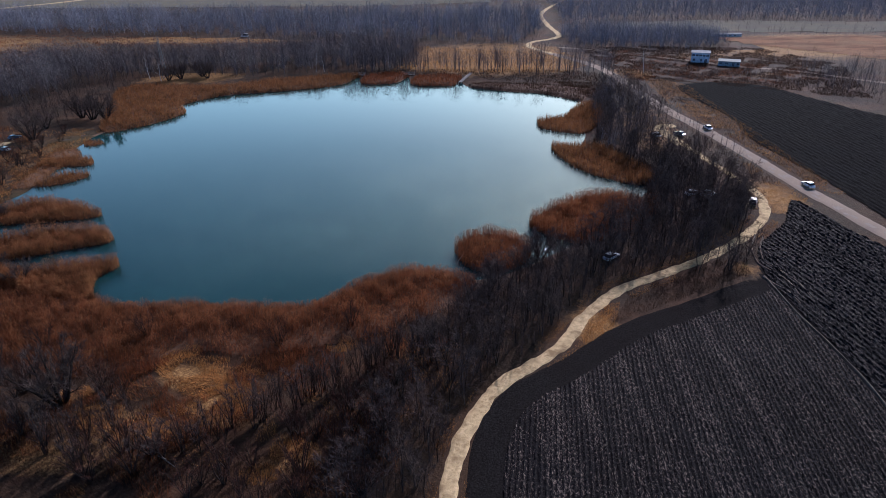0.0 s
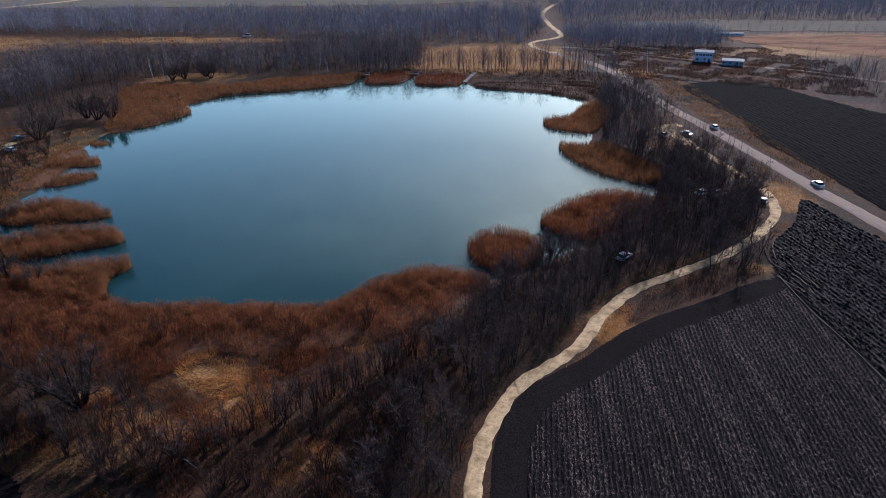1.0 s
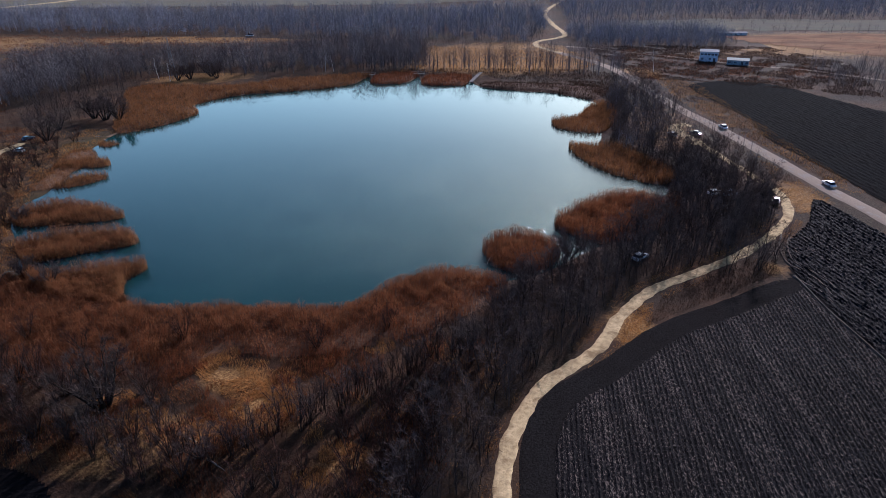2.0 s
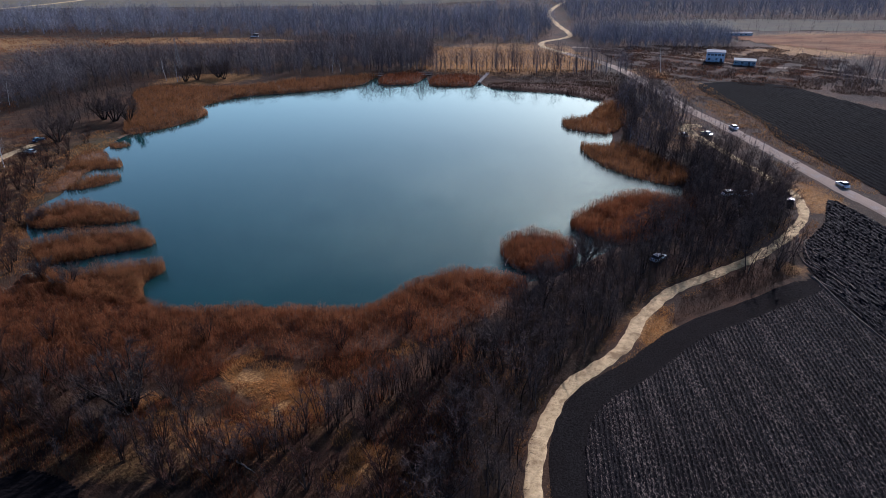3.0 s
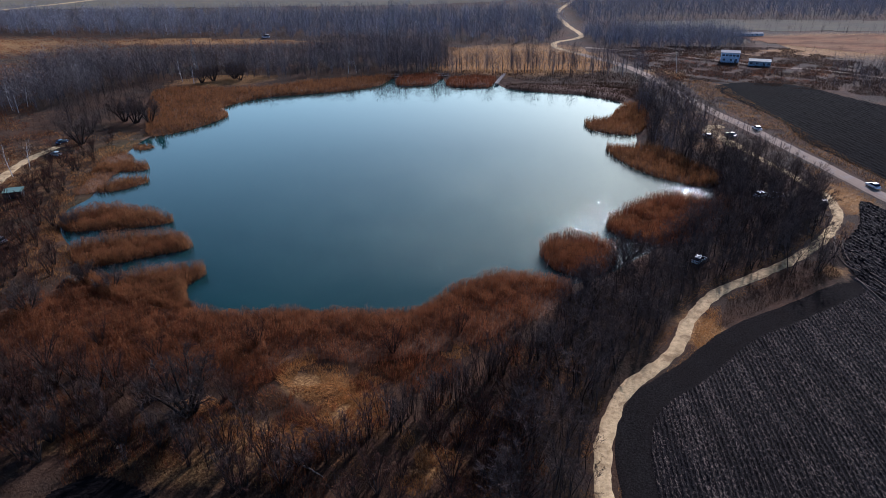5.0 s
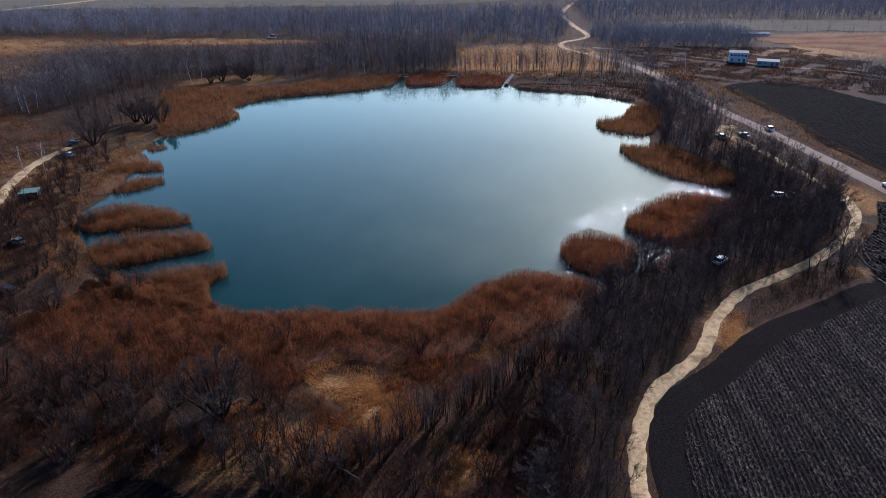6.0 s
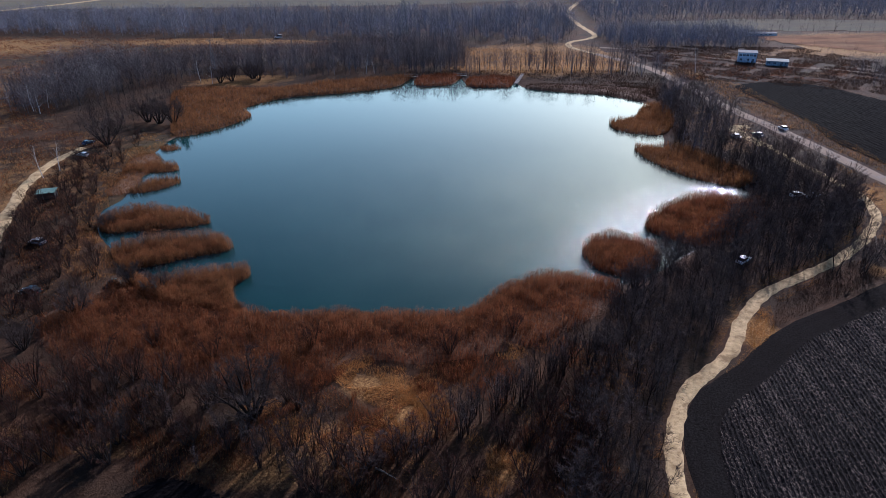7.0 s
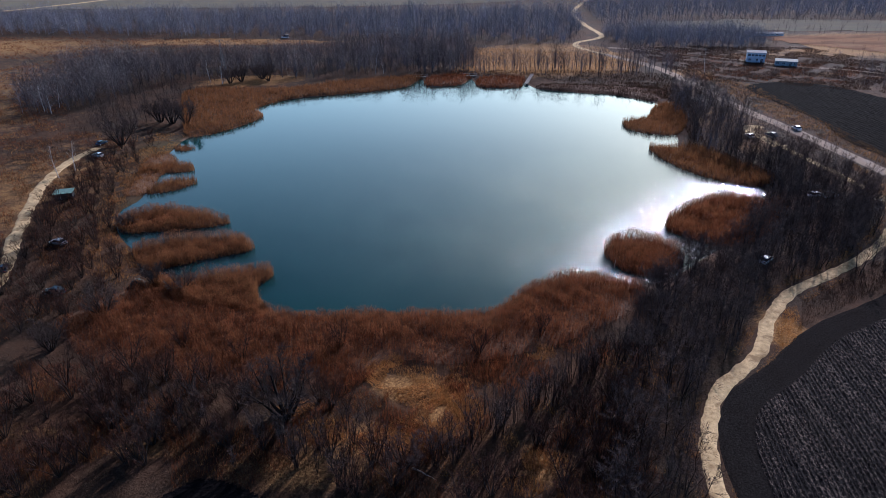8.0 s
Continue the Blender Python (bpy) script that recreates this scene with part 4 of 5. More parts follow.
reed_bed([(-134, 204), (-129, 209), (-124, 204), (-121.5, 196), (-123, 186), (-121, 176), (-124, 170), (-129, 172), (-130, 186), (-133, 196)], 10, 17, M_REED, 1.7, 0.07, 0.3, "ragged fringe of orange-brown reeds on the west bank", 2.0)
reed_bed([(-128.5, 227.5), (-117, 234.5), (-109, 247.5), (-107.5, 255), (-113.5, 266), (-100, 282.6), (-76, 290), (-53, 300), (-46, 314), (-44, 321.6), (-54.6, 320), (-81, 312.5), (-105, 300.5), (-126, 301),
          (-147, 303), (-153, 292), (-143, 262), (-136, 244)], 8, 8, M_REED, 2.8, 0.10)
reed_bed([(-41.4, 303), (-28, 302), (-22.3, 311), (-20, 320), (-30, 324), (-41.5, 317)], 9, 9, M_REED_RED, 2.2, 0.10)
reed_bed([(-17, 299.5), (0.5, 296.5), (4, 304), (6, 312), (-1.2, 318), (-15, 315)], 9, 10, M_REED_RED, 2.2, 0.10)
reed_bed([(9, 293.5), (26.7, 284), (41, 279), (56, 266.5), (66, 284), (48.3, 294), (28, 299), (14.8, 300)], 9, 11, M_WEED, 1.6, 0.10, label="low bed of grey-brown dead reeds at the far shore")
reed_bed([(33.5, 236), (33.6, 228), (39.7, 221.6), (50, 221), (59, 238), (60, 258), (53, 258), (45, 243), (37, 239)], 14, 12, M_REED, 3.1, 0.08)
reed_bed([(34.7, 206.5), (35, 197), (39, 184), (44.4, 176.8), (54, 169.5), (62, 174), (57, 188), (49, 204), (39.5, 207.5)], 15, 13, M_REED, 3.1, 0.075)
reed_bed([(28, 134), (38.8, 139), (47, 146), (52, 156), (56, 160), (54, 150), (44, 138), (34, 132)], 14, 16, M_REED_RED, 2.2, 0.06, 0.2, "thin rust-brown reeds under bank trees")
reed_bed([(20, 143), (24, 150.5), (34.5, 160), (44.5, 163.5), (50.6, 157), (47, 146), (38.8, 139), (29, 134), (24, 137)], 20, 14, M_REED_RED, 3.2, 0.065)
reed_bed([(1.5, 129.5), (4.5, 121.5), (11, 119), (17.5, 124), (19, 130.5), (16.5, 135.5), (10.5, 139), (5, 137)], 24, 15, M_REED_RED, 3.2, 0.06)


def tufts(name, poly, per_m2, seed, tall, wide, lean, mat, label, clump=0.0):
    """Loose grass or weeds over a plan area, in clumps."""
    P = random_in(np.asarray(poly, float), per_m2, seed)
    P = P[swell(P[:, 0], P[:, 1], 0.22, seed) > clump]
    P = P[(far_from(TRAIL, P[:, 0], P[:, 1]) > 1.6) & ~inside(SOUTH_FIELD, P[:, 0], P[:, 1]) & ~inside(NEAR_FIELD, P[:, 0], P[:, 1]) & (far_from(WEST_TRACK, P[:, 0], P[:, 1]) > 2.6) & (far_from(ROAD, P[:, 0], P[:, 1]) > 3.8) & (lake_depth(P[:, 0], P[:, 1]) < 0)]
    if name in ("rust_weeds", "dead_weeds"):
        P = P[~glade(P)]
    V = blades(P, tall, wide, lean, seed)
    tagged(part(name, mesh_of(name, V, np.arange(len(V)).reshape(-1, 3), mat)), label, "grass", kind="stuff")


tufts("dry_grass", [(-50, 91), (-36, 88), (-29, 83), (-32, 71), (-42, 68), (-48, 76)], 24, 41, 0.9, 0.05, 0.8, M_STRAW, "trampled golden dry grass among reeds", -0.1)
for k, (x, y, a, b) in enumerate(GLADES):
    ring = np.linspace(0, 6.28, 25)[:-1]
    tufts("dry_grass", np.stack([x + a * np.cos(ring), y + b * np.sin(ring)], 1), 26, 80 + k, 0.75, 0.075, 1.0, M_STRAW, "flattened golden grass in a gap between shrubs", -0.2)
tufts("dry_grass", HOLLOW, 4, 79, 0.6, 0.06, 0.9, M_STRAW, "flattened pale grass in a shaded hollow", 0.1)
tufts("reed_clumps", [(-52, 94), (-40, 90), (-29, 80), (-30, 73), (-40, 72), (-56, 70), (-60, 76)], 16, 83, 1.3, 0.05, 0.45, M_REED_RED, "rust-brown reed clumps in flattened grass", 0.22)
tufts("rust_weeds", [(-56, 94), (-36, 91), (-22, 92), (-16, 88), (-32, 68), (-46, 66), (-60, 76)], 16, 69, 1.7, 0.05, 0.35, M_REED_RED, "rust-brown reeds in broken clumps", 0.0)
tufts("dry_grass", [(-115, 58), (-112, 90), (-60, 84), (-20, 92), (0, 104), (4, 84), (0, 58)], 8, 42, 0.7, 0.05, 0.7, M_STRAW, "dry straw grass under bare shrubs", 0.15)
tufts("dead_weeds", [(-115, 58), (-112, 90), (-60, 86), (-20, 92), (4, 112), (14, 116), (10, 92), (0, 58)], 9, 43, 1.0, 0.04, 0.4, M_WEED, "brown dead weeds under bare shrubs", -0.3)
tufts("dead_weeds", [(-200, 120), (-200, 230), (-130, 214), (-124, 170), (-104, 122), (-116, 90)], 4, 44, 0.9, 0.06, 0.4, M_WEED, "brown dead weeds on the open scrub", -0.1)
edge_line = TRAIL[(TRAIL[:, 1] > 55) & (TRAIL[:, 1] < 150)]
for k, off in ((53, 2.6), (54, -2.6)):
    tufts("dry_grass", np.vstack([edge_line + np.array([off * 0.75, -off * 0.65]) * 0.75, (edge_line + np.array([off * 0.75, -off * 0.65]) * 1.5)[::-1]]), 14, k, 0.45, 0.05, 0.7, M_STRAW, "straw-coloured grass along the track", -0.2)
tufts("dry_grass", [(24, 92), (30, 96), (34, 106), (30, 106), (24, 98)], 25, 45, 0.6, 0.05, 0.6, M_STRAW, "golden grass verge beside the track", -0.8)
tufts("dry_grass", [(80, 146), (90, 150), (100, 162), (92, 200), (88, 172)], 10, 46, 0.6, 0.05, 0.6, M_STRAW, "golden grass verge beside the road", -0.3)
tufts("dead_weeds", [(54, 160), (66, 172), (60, 190), (54, 206), (58, 220), (66, 250), (74, 296), (50, 300), (62, 262), (52, 218), (48, 206)], 9, 55, 1.3, 0.07, 0.35, M_WEED, "brown dead weeds along the east bank", -0.9)
tufts("dead_weeds", [(30, 98), (44, 106), (64, 117), (66, 128), (50, 117), (36, 108)], 14, 47, 0.9, 0.045, 0.4, M_WEED, "brown weeds between track and field", -0.6)
tufts("rust_weeds", [(-118, 70), (-112, 92), (-60, 90), (-20, 94), (-4, 104), (2, 96), (-8, 78), (-6, 58), (-60, 58)], 10, 48, 1.6, 0.05, 0.3, M_REED_RED, "rust-brown reed remnants under bare shrubs", 0.0)
tufts("rust_weeds", [(-420, 400), (-250, 384), (-110, 384), (-62, 404), (-130, 440), (-240, 458), (-430, 490)], 0.9, 84, 0.8, 0.22, 0.6, M_REED_RED, "red-brown weeds on the meadow behind the wood", -0.1)
tufts("shore_weeds", [(-50, 320), (-48, 331), (0, 332), (60, 326), (84, 312), (78, 300), (60, 296), (40, 298), (18, 306), (12, 318)], 3.0, 85, 1.1, 0.10, 0.4, M_WEED, "brown dead weeds under the far shore trees", -0.6)
tufts("rust_weeds", [(-250, 130), (-290, 330), (-240, 420), (-205, 290), (-180, 240), (-150, 225), (-138, 180), (-128, 150), (-112, 108), (-130, 80)], 2.2, 49, 1.1, 0.10, 0.5, M_REED_RED, "rust-brown weeds on open scrub", -0.1)
tufts("dry_grass", [(-250, 130), (-290, 330), (-240, 420), (-205, 290), (-180, 240), (-128, 222), (-126, 170), (-112, 108), (-130, 80)], 1.6, 50, 0.7, 0.10, 0.7, M_STRAW, "dry straw grass on open scrub", 0.1)
tufts("dry_grass", [(-30, 326), (60, 322), (78, 345), (66, 372), (-20, 402)], 2.0, 51, 0.8, 0.12, 0.6, M_STRAW, "pale meadow grass behind the far trees", -0.9)
tufts("dry_grass", [(96, 160), (108, 160), (108, 290), (92, 320), (90, 262)], 4.0, 52, 0.7, 0.08, 0.6, M_STRAW, "straw-coloured verge between road and field", -0.4)
wood("bushes", scatter([(92, 300), (100, 300), (170, 262), (300, 180), (330, 240), (190, 330), (170, 345), (120, 370), (84, 380), (78, 350)], 6.5, 64), 64, 2.2, 50, "scattered bare bushes on rough ground", M_BRUSH, 1.6, 0.5)
wood("bushes", scatter([(165, 395), (200, 365), (240, 340), (420, 300), (440, 360), (230, 400)], 17.0, 65), 65, 3.0, 60, "scattered bare bushes on stubble", M_BRUSH)
tufts("dead_weeds", [(86, 300), (110, 296), (160, 268), (175, 262), (200, 330), (180, 380), (120, 392), (76, 388)], 6.0, 66, 0.9, 0.12, 0.5, M_WEED, "brown weeds on rough ground", -0.3)
tufts("rust_weeds", [(86, 300), (110, 298), (150, 290), (176, 300), (180, 330), (150, 346), (100, 380), (80, 372)], 4.0, 67, 0.8, 0.10, 0.5, M_REED_RED, "rust-coloured grass on rough ground", 0.1)
tufts("dead_weeds", [(88, 168), (98, 168), (94, 215), (88, 260), (84, 292), (80, 280), (86, 230), (86, 190)], 6, 68, 0.8, 0.06, 0.5, M_WEED, "brown weeds along the road", -0.5)
tufts("dry_grass", [(-142, 232), (-128, 228), (-127, 190), (-122, 168), (-119, 148), (-103, 124), (-112, 114), (-128, 150), (-138, 190)], 7, 70, 0.7, 0.07, 0.6, M_STRAW, "straw-coloured grass on the west bank", -0.2)
tufts("rust_weeds", [(-140, 200), (-126, 204), (-122, 178), (-122, 160), (-118, 146), (-104, 126), (-110, 118), (-126, 150), (-134, 180)], 5, 71, 1.3, 0.07, 0.4, M_REED, "orange-brown reed fringe on the west bank", 0.1)
tufts("dead_weeds", [(98, 168), (107, 168), (106, 215), (104, 290), (94, 318), (92, 262), (96, 215)], 6, 72, 0.8, 0.07, 0.5, M_WEED, "red-brown weeds between road and field", -0.6)


# ---- vehicles ----
M_GLASS = simple("car_glass", (0.02, 0.025, 0.03), 0.08, spec=0.6)
M_TYRE = simple("tyre_rubber", (0.02, 0.02, 0.02), 0.85)
M_RIM = simple("wheel_rim", (0.5, 0.5, 0.5), 0.35, 0.8)
M_LAMP = simple("lamp_glass", (0.75, 0.75, 0.72), 0.15)
M_TAIL = simple("tail_lamp", (0.35, 0.02, 0.02), 0.2)
M_PAINT = {"white": simple("white_paint", (0.80, 0.80, 0.79), 0.25, spec=0.5, vary=0.04), "silver": simple("silver_paint", (0.45, 0.46, 0.47), 0.3, 0.6, vary=0.05),
           "black": simple("black_paint", (0.025, 0.026, 0.03), 0.2, spec=0.6, vary=0.1), "blue": simple("blue_paint", (0.03, 0.05, 0.09), 0.2, spec=0.6, vary=0.1)}


def hull(length, width, profile, bevel):
    """A body from a side profile of (along, height, half-width share)."""
    bm = bmesh.new()
    rows = [[bm.verts.new((x * length, s * width / 2 * k, z)) for x, z, k in profile] for s in (-1, 1)]
    n = len(profile)
    for i in range(n):
        bm.faces.new((rows[0][i], rows[0][(i + 1) % n], rows[1][(i + 1) % n], rows[1][i]))
    bm.faces.new(rows[0][::-1])
    bm.faces.new(rows[1])
    bmesh.ops.recalc_face_normals(bm, faces=bm.faces)
    bmesh.ops.bevel(bm, geom=bm.edges[:], offset=bevel, segments=2, affect="EDGES")
    return bm


def wheel_disc(radius, width, x, y):
    bm = bmesh.new()
    bmesh.ops.create_cone(bm, cap_ends=True, segments=18, radius1=radius, radius2=radius, depth=width)
    bmesh.ops.bevel(bm, geom=bm.edges[:], offset=radius * 0.08, segments=1, affect="EDGES")
    bmesh.ops.transform(bm, matrix=pose(x, y, 0, 90), verts=bm.verts)
    return bm


def car(paint, x, y, heading, label, tall=1.45, length=4.3, van=False):
    """heading: degrees from east of its nose."""
    top = tagged(new("car"), label, "car")
    w = 1.76
    solid("body", hull(length, w, [(-0.5, 0.35, 0.94), (-0.49, 0.78, 0.97), (-0.30 if not van else -0.49, 0.92, 1.0), (0.22, 0.90, 1.0), (0.46, 0.74, 0.95), (0.5, 0.5, 0.92), (0.48, 0.28, 0.92), (-0.48, 0.26, 0.94)], 0.06), M_PAINT[paint], top)
    back = -0.47 if van else -0.40
    cabin = [(back, 0.88, 0.93), (back + 0.10 if not van else back + 0.01, tall - 0.08, 0.80), (0.06, tall - 0.07, 0.80), (0.24, 0.88, 0.93)]
    solid("window", hull(length, w, cabin, 0.03), M_GLASS, top, "dark glass of the cabin")
    solid("roof", hull(length, w, [(back + 0.10 if not van else back, tall - 0.1, 0.82), (back + 0.12 if not van else back + 0.01, tall, 0.76), (0.04, tall, 0.76), (0.07, tall - 0.1, 0.82)], 0.025), M_PAINT[paint], top)
    for sx in (-0.31, 0.32):
        for sy in (-1, 1):
            tyre = solid("wheel", wheel_disc(0.31, 0.2, sx * length, sy * (w / 2 - 0.1)), M_TYRE, top)
            tyre.location.z = 0.31
            solid("rim", wheel_disc(0.19, 0.22, sx * length, sy * (w / 2 - 0.095)), M_RIM, tyre)
    for sy in (-1, 1):
        solid("headlight", box((0.08, 0.32, 0.14), (length * 0.485, sy * 0.58, 0.56), 0.02), M_LAMP, top)
        solid("tail_light", box((0.06, 0.26, 0.16), (-length * 0.492, sy * 0.62, 0.62), 0.02), M_TAIL, top)
    z = float(lie(x, y)) + 0.16
    top.matrix_world = pose(x, y, z - 0.02, 0, 0, heading)
    return top


car("white", 100.3, 166.0, 98, "white hatchback driving on the worn asphalt road")
car("white", 92.6, 222.0, 98, "small white car on the asphalt road", 1.45, 4.1)
car("black", 80.2, 154.5, 62, "dark car parked at the bend of the dirt track")
car("white", 70.3, 159.8, 20, "white car parked under bare trees", 1.7, 4.6)
car("white", 66.6, 160.6, 15, "white estate car parked under bare trees", 1.45, 4.5)
car("white", 36.1, 124.2, 40, "white car half hidden among bare trees")
car("blue", 80.3, 215.0, 120, "dark blue car parked on the sandy clearing")
car("silver", 72.0, 214.0, 100, "silver car parked on the sandy clearing")
car("silver", -151.2, 205.4, 165, "silver car parked at the end of the west track")
car("silver", -129.8, 139.7, 165, "silver car parked among brown scrub", 1.5, 4.5)
car("black", -118.0, 116.0, 170, "dark car parked among bare shrubs", 1.6, 4.6)
car("blue", -135.2, 126.8, 110, "dark car on the pale west track")
car("blue", -156.0, 219.0, 60, "dark car beside a bare willow")
car("white", -139.0, 447.5, 175, "white van at the edge of a far meadow", 2.1, 5.4, True)


# ---- buildings ----
M_PLASTER = simple("white_plaster", (0.56, 0.57, 0.59), 0.95, vary=0.22, scale=0.6)
M_BLOCK = simple("grey_blockwork", (0.28, 0.30, 0.30), 0.9, vary=0.25, scale=0.8)
M_ROOFING = simple("grey_roofing", (0.22, 0.225, 0.23), 0.95, vary=0.2, scale=0.5)
M_GREEN = simple("green_sheet", (0.20, 0.34, 0.28), 0.7, vary=0.12)
M_SHEET = simple("weathered_sheet", (0.17, 0.20, 0.17), 0.8, vary=0.2)
M_DARK = simple("dark_opening", (0.02, 0.022, 0.025), 0.5)
M_BOARD = simple("weathered_board", (0.27, 0.235, 0.20), 0.85, vary=0.3, scale=3)
M_STEEL = simple("galvanised_steel", (0.16, 0.165, 0.175), 0.7, 0.2)


def walls(top, w, d, h, mat, openings, thick=0.3):
    """Four walls; the front one is built round its openings (along, sill, width, height)."""
    solid("wall", box((w, thick, h), (0, d / 2 - thick / 2, 0)), mat, top)
    for s in (-1, 1):
        solid("wall", box((thick, d - 2 * thick - 0.01, h), (s * (w / 2 - thick / 2), 0, 0)), mat, top)
    bm = bmesh.new()
    xs = sorted({-w / 2, w / 2, *(a - b / 2 for a, _, b, _ in openings), *(a + b / 2 for a, _, b, _ in openings)})
    zs = sorted({0.0, h, *(s for _, s, _, _ in openings), *(s + e for _, s, _, e in openings)})
    for x0, x1 in zip(xs, xs[1:]):
        for z0, z1 in zip(zs, zs[1:]):
            cx, cz = (x0 + x1) / 2, (z0 + z1) / 2
            if not any(abs(cx - a) < b / 2 and s < cz < s + e for a, s, b, e in openings):
                made = bmesh.ops.create_cube(bm, size=1)["verts"]
                for v in made:
                    v.co = Vector((cx + v.co.x * (x1 - x0), -d / 2 + thick / 2 + v.co.y * thick, cz + v.co.z * (z1 - z0)))
    bmesh.ops.remove_doubles(bm, verts=bm.verts, dist=0.001)
    solid("wall", bm, mat, top)
    for a, s, b, e in openings:
        win = solid("window" if s > 0.3 else "door", box((b - 0.06, 0.05, e - 0.06), (a, -d / 2 + thick * 0.7, s + 0.03)), M_DARK, top)
        solid("frame", box((0.07, 0.07, e - 0.06), (a, -d / 2 + thick * 0.55, s + 0.03)), M_PLASTER, win)


def building(name, label, at, turn, w, d, h, mat, roof_mat, openings, over=0.35, slope=0.25):
    top = tagged(new(name), label, "building")
    walls(top, w, d, h, mat, openings)
    bm = box((w + 2 * over, d + 2 * over, 0.22), (0, 0, h + 0.004), 0.03)
    for v in bm.verts:
        v.co.z += slope * (0.5 + v.co.y / d)
    solid("roof", bm, roof_mat, top)
    solid("plinth", box((w + 0.1, d + 0.1, 0.5), (0, 0, -0.45)), M_BLOCK, top)
    top.matrix_world = pose(at[0], at[1], float(lie(*at)), 0, 0, turn)
    return top


upper = [(-3.4 + 1.7 * k, 3.2, 1.3, 1.0) for k in range(5)]
building("house", "derelict white two-storey building with dark upper windows", (132.2, 343.2), -20, 8.9, 6.0, 4.9, M_PLASTER, M_ROOFING,
         upper + [(-3.0, 0.9, 1.1, 1.1), (2.8, 0.0, 1.1, 2.0), (0.6, 1.0, 1.0, 1.0)])
building("shed", "long low shed with a dull grey-green sheet roof", (143.5, 333.0), -22, 10.2, 4.2, 2.2, M_BLOCK, M_SHEET,
         [(-4.0, 0.9, 1.2, 0.8), (-1.2, 0.9, 1.2, 0.8), (2.0, 0.0, 1.0, 1.9), (4.2, 0.9, 1.2, 0.8)], 0.25, 0.5)
building("barn", "long low pale farm building behind bushes", (178.0, 425.5), -5, 18.0, 3.0, 1.3, M_PLASTER, M_ROOFING,
         [(-7 + 3 * k, 0.4, 1.4, 0.6) for k in range(5)], 0.3, 0.3)


def hut(at, turn):
    top = tagged(new("hut"), "small dark hut with a light green sheet roof", "hut")
    walls(top, 4.6, 2.8, 2.0, M_DARK, [(-0.8, 0.0, 0.9, 1.8), (1.2, 0.9, 0.8, 0.7)], 0.12)
    bm = box((5.2, 3.4, 0.08), (0, 0, 2.0), 0.01)
    for v in bm.verts:
        v.co.z += 0.30 * (0.5 + v.co.y / 3.4)
    solid("roof", bm, M_GREEN, top)
    top.matrix_world = pose(at[0], at[1], float(lie(*at)), 0, 0, turn)


hut((-143.3, 169.2), 14)


def tent(at, turn):
    top = tagged(new("tent"), "small dark fishing tent on the bank", "tent")
    bm = bmesh.new()
    bmesh.ops.create_uvsphere(bm, u_segments=12, v_segments=8, radius=1.3)
    bmesh.ops.delete(bm, geom=[v for v in bm.verts if v.co.z < -0.05], context="VERTS")
    for v in bm.verts:
        v.co.x *= 1.2
    solid("canopy", bm, simple("tent_cloth", (0.03, 0.04, 0.03), 0.7), top)
    solid("groundsheet", box((3.3, 2.7, 0.05), (0, 0, -0.02), 0.01), simple("groundsheet", (0.06, 0.06, 0.05), 0.8), top)
    top.matrix_world = pose(at[0], at[1], float(lie(*at)) + 0.05, 0, 0, turn)


tent((-102.0, 119.5), 20)


# ---- footbridges, jetty, masts ----
def footbridge(a, b, width, label, name="footbridge", rails=True):
    a, b = Vector(a), Vector(b)
    ln = (b - a).length
    top = tagged(new(name), label, "bridge" if rails else "jetty", "footbridges" if rails else "")
    n = int(ln / 0.3)
    plank = box((0.27, width, 0.06), (0, 0, 0), 0.01)
    me = bpy.data.meshes.new("plank")
    plank.to_mesh(me)
    plank.free()
    me.materials.append(M_BOARD)
    for i in range(n):
        part("plank", me, top).location = (-ln / 2 + (i + 0.5) * ln / n, 0, 0.85)
    for s in (-1, 1):
        solid("beam", box((ln, 0.12, 0.18), (0, s * (width / 2 - 0.1), 0.66)), M_BOARD, top)
        for k in range(int(ln / 2.5) + 1):
            x = -ln / 2 + 0.2 + k * (ln - 0.4) / int(ln / 2.5)
            solid("post", box((0.14, 0.14, 2.4 if rails else 1.5), (x, s * (width / 2 + 0.07), -0.6)), M_BOARD, top)
        if rails:
            solid("rail", box((ln, 0.08, 0.08), (0, s * (width / 2 + 0.07), 1.8)), M_BOARD, top)
    mid = (a + b) / 2
    top.matrix_world = pose(mid.x, mid.y, 0.0, 0, 0, math.degrees(math.atan2(b.y - a.y, b.x - a.x)))


footbridge((-48.5, 321.0), (-41.5, 319.5), 1.4, "dark wooden footbridge over a reed channel")
footbridge((-23.8, 321.0), (-17.0, 320.0), 1.4, "dark wooden footbridge over a reed channel")
footbridge((11.0, 322.0), (5.2, 301.0), 1.6, "pale weathered plank jetty through the reeds", "jetty", False)


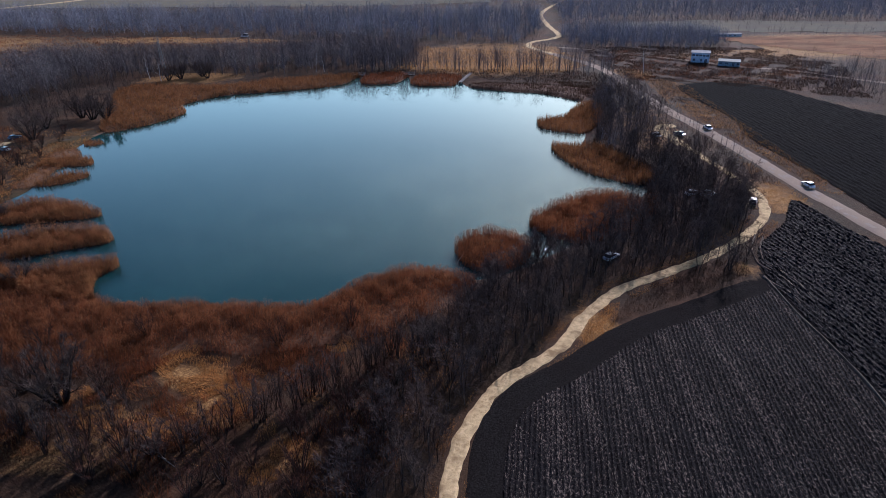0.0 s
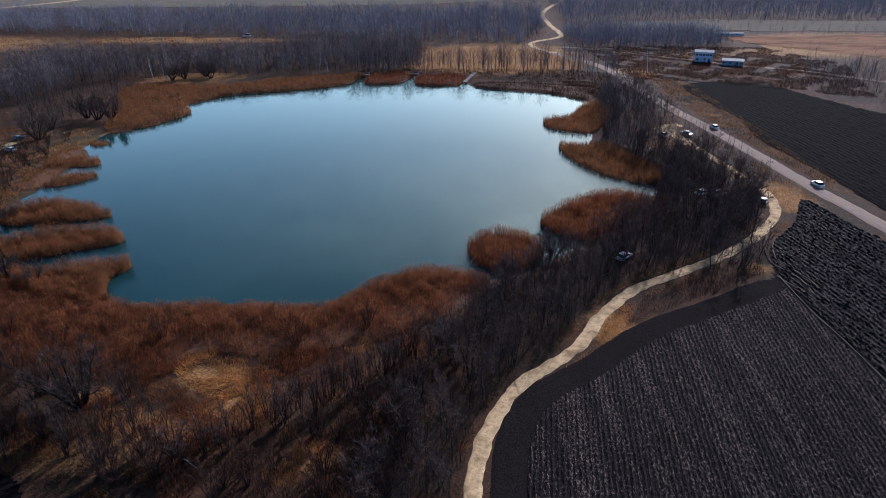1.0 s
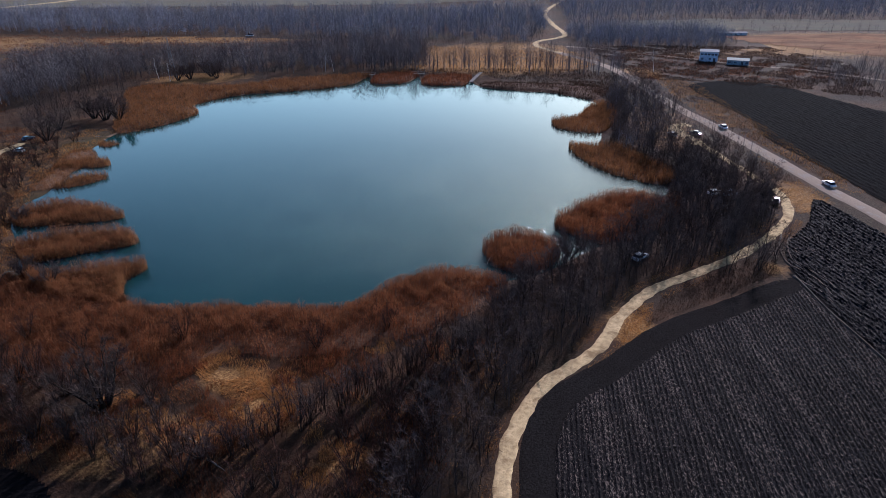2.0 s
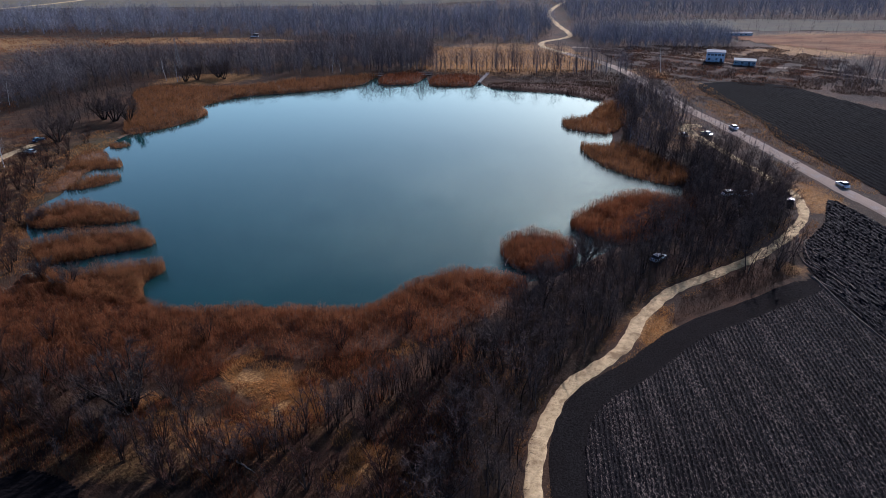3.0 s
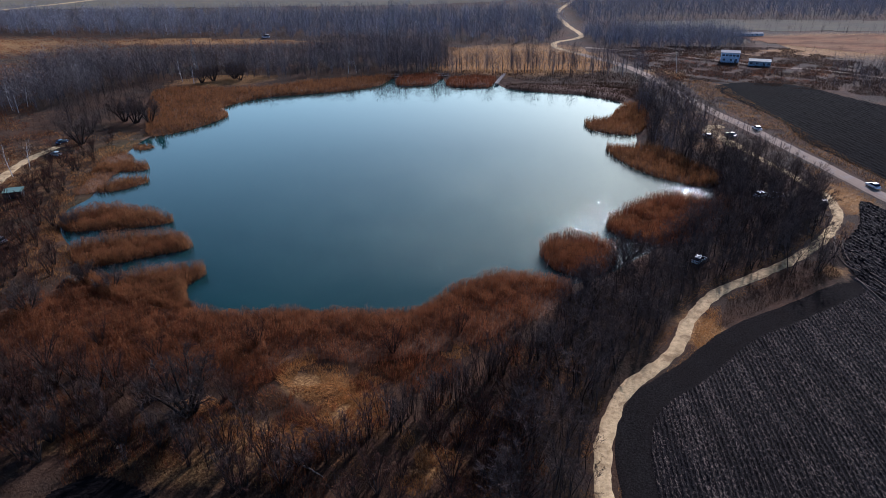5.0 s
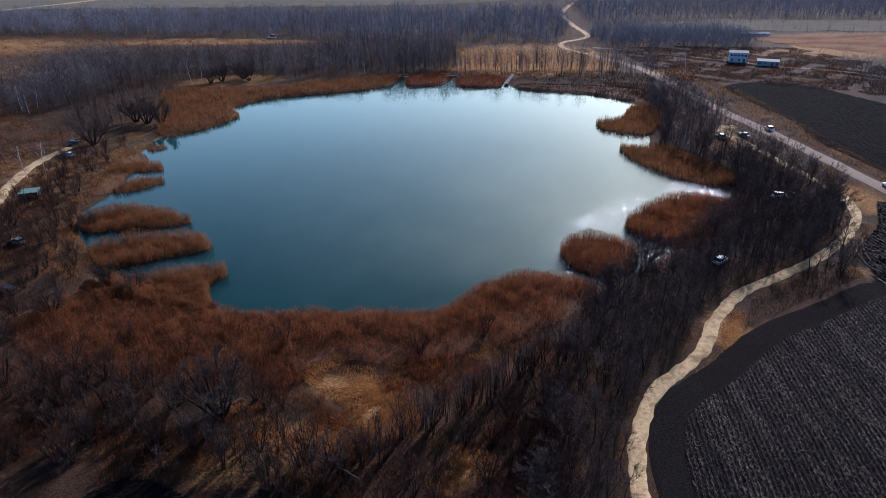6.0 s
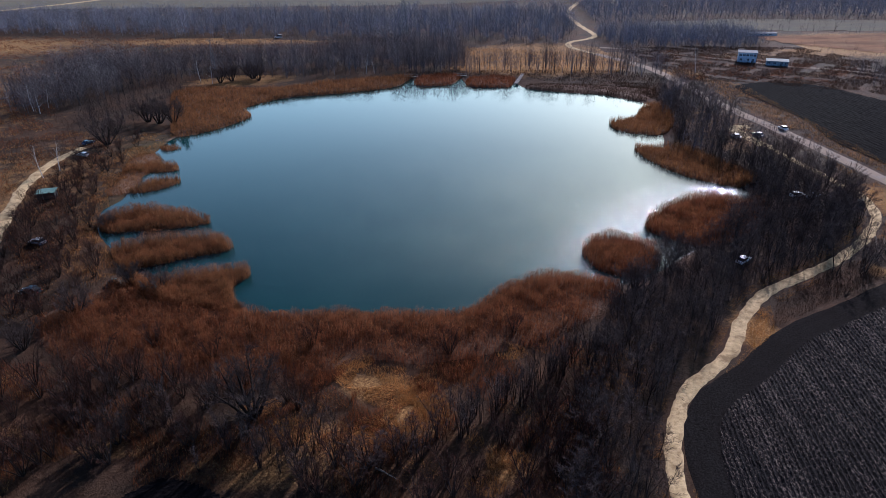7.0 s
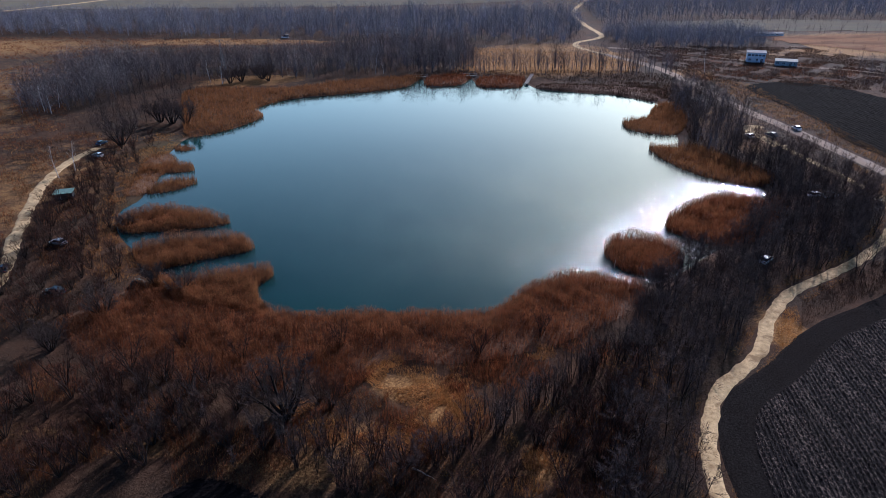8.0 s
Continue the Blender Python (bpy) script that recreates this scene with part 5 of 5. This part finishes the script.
def mast(at, height, base, arms, label):
    """A square lattice mast with crossarms (height share, half span)."""
    top = tagged(new("lattice_mast"), label, "mast")
    n = max(6, int(height / 1.8))

    def half(z):
        return base / 2 * (1 - 0.82 * z / height)

    for sx, sy in ((1, 1), (1, -1), (-1, 1), (-1, -1)):
        acc = ([], [])
        tube(acc, [(sx * base / 2, sy * base / 2, -0.3), (sx * half(height), sy * half(height), height)], [0.09, 0.06], 4)
        part("leg", mesh_of("leg", np.vstack(acc[0]), acc[1], M_STEEL), top)
    for ax in range(4):
        acc = ([], [])
        c, s = ((1, 0), (0, 1), (-1, 0), (0, -1))[ax]
        for i in range(n):
            z0, z1 = height * i / n, height * (i + 1) / n
            for k in (-1, 1):
                h0, h1 = half(z0), half(z1)
                p0 = (c * h0 - s * h0 * k, s * h0 + c * h0 * k, z0)
                p1 = (c * h1 + s * h1 * k, s * h1 - c * h1 * k, z1)
                tube(acc, [p0, p1], [0.045, 0.045], 3)
        part("bracing", mesh_of("bracing", np.vstack(acc[0]), acc[1], M_STEEL), top)
    for share, span in arms:
        acc = ([], [])
        z = height * share
        for k in (-1, 1):
            tube(acc, [(0, 0, z - 0.6), (k * span, 0, z)], [0.07, 0.05], 4)
            tube(acc, [(0, 0, z + 0.6), (k * span, 0, z)], [0.07, 0.05], 4)
            tube(acc, [(k * span, 0, z), (k * span, 0, z - 0.9)], [0.08, 0.08], 5)
        part("crossarm", mesh_of("crossarm", np.vstack(acc[0]), acc[1], M_STEEL), top)
    top.matrix_world = pose(at[0], at[1], float(lie(*at)), 0, 0, 20)


mast((-140.5, 316.5), 20.0, 2.4, [(0.99, 1.6)], "grey lattice mast among bare trees by the shore")
mast((-53.5, 446.0), 32.0, 4.5, [(0.98, 2.4), (0.86, 3.6), (0.74, 2.8)], "grey steel power pylon above the far wood")


# ---- road repairs and wheel marks ----
M_REPAIR = simple("pale_repair", (0.30, 0.25, 0.205), 0.95, spec=0.05, vary=0.15, scale=2)
road_ob = bpy.data.objects["road"]
near_road = ROAD[(ROAD[:, 1] > 128) & (ROAD[:, 1] < 285)]
rr = np.random.default_rng(12)
for k in range(46):
    i = rr.integers(1, len(near_road) - 1)
    t = near_road[i + 1] - near_road[i - 1]
    t /= np.linalg.norm(t)
    c = near_road[i] + np.array([t[1], -t[0]]) * rr.uniform(-2.2, 2.2)
    ln, wd = rr.uniform(0.6, 2.2), rr.uniform(0.4, 1.2)
    a = np.arange(10) * 2 * np.pi / 10
    rad = rr.uniform(0.75, 1.1, 10)
    px, py = np.sign(np.cos(a)) * np.abs(np.cos(a)) ** 0.6 * rad * ln, np.sign(np.sin(a)) * np.abs(np.sin(a)) ** 0.6 * rad * wd
    X, Y = c[0] + t[0] * px + t[1] * py, c[1] + t[1] * px - t[0] * py
    keep = far_from(near_road, X, Y) < 2.6
    if keep.all():
        X, Y = np.append(X, c[0]), np.append(Y, c[1])
        Z = lie(X, Y) + 0.137
        part("patch", mesh_of("patch", np.stack([X, Y, Z], 1), [(10, (j + 1) % 10, j) for j in range(10)][::1], M_REPAIR), road_ob)

M_RUT = field_material("dried_mud", (0.10, 0.085, 0.07), (0.30, 0.26, 0.21))
for pts in ([(72.7, 135.5), (69.2, 129), (67.6, 121.8), (69.3, 116.8), (70.2, 113), (69.8, 108)], [(74.2, 134.6), (70.9, 128.6), (69.3, 122), (71, 117), (72, 112.5), (71.6, 107)],
            [(76, 126.2), (74.8, 128), (72.6, 128.2), (71.8, 126.4), (73.4, 124.2), (75.4, 122.6)], [(65.9, 115.7), (66.8, 112.6), (68.2, 109.5), (68.4, 105)],
            [(66.3, 116), (66.2, 103), (67.2, 90), (67.5, 79), (65.5, 60), (63, 45)]):
    ribbon("wheel_track", spline(pts, False, 0.8), 0.42, 0.30, M_RUT, "pale dried wheel track across the ploughed soil", "track", 0.15, 5)


M_DEAD = simple("dead_wood", (0.26, 0.22, 0.18), 0.9, vary=0.3)


def fallen_trunk(at, way, length, label):
    g = np.random.default_rng(3)
    top = tagged(new("fallen_tree"), label, "log")
    acc = ([], [])
    main = limb(g, (0, 0, 0.25), (*way, 0.10), length, 5, 0.06, 0.0)
    tube(acc, main, np.linspace(0.16, 0.03, 6), 6)
    part("trunk", mesh_of("trunk", np.vstack(acc[0]), acc[1], M_DEAD, True), top)
    for k in (2, 3, 4):
        acc = ([], [])
        tube(acc, limb(g, main[k], spread(g, main[k] - main[k - 1], 0.7), 1.6, 3, 0.1, 0.05), [0.05, 0.04, 0.03, 0.015], 4)
        part("branch", mesh_of("branch", np.vstack(acc[0]), acc[1], M_BARK, True), top)
    top.location = (at[0], at[1], max(0.1, float(lie(*at))))


fallen_trunk((3.2, 127.0), (-0.4, -0.9), 4.5, "pale fallen trunk at the edge of a reed islet")
fallen_trunk((-47, 71), (1.0, -0.4), 5.0, "pale fallen trunk among shrubs")
fallen_trunk((-41, 66), (0.9, -0.5), 4.0, "pale fallen trunk among shrubs")

fallen_trunk((-133, 221), (1.0, 0.2), 3.0, "short log on the west bank grass")
fallen_trunk((-129, 219), (0.8, -0.5), 2.4, "short log on the west bank grass")
fallen_trunk((-137, 216), (0.9, 0.4), 2.6, "short log on the west bank grass")
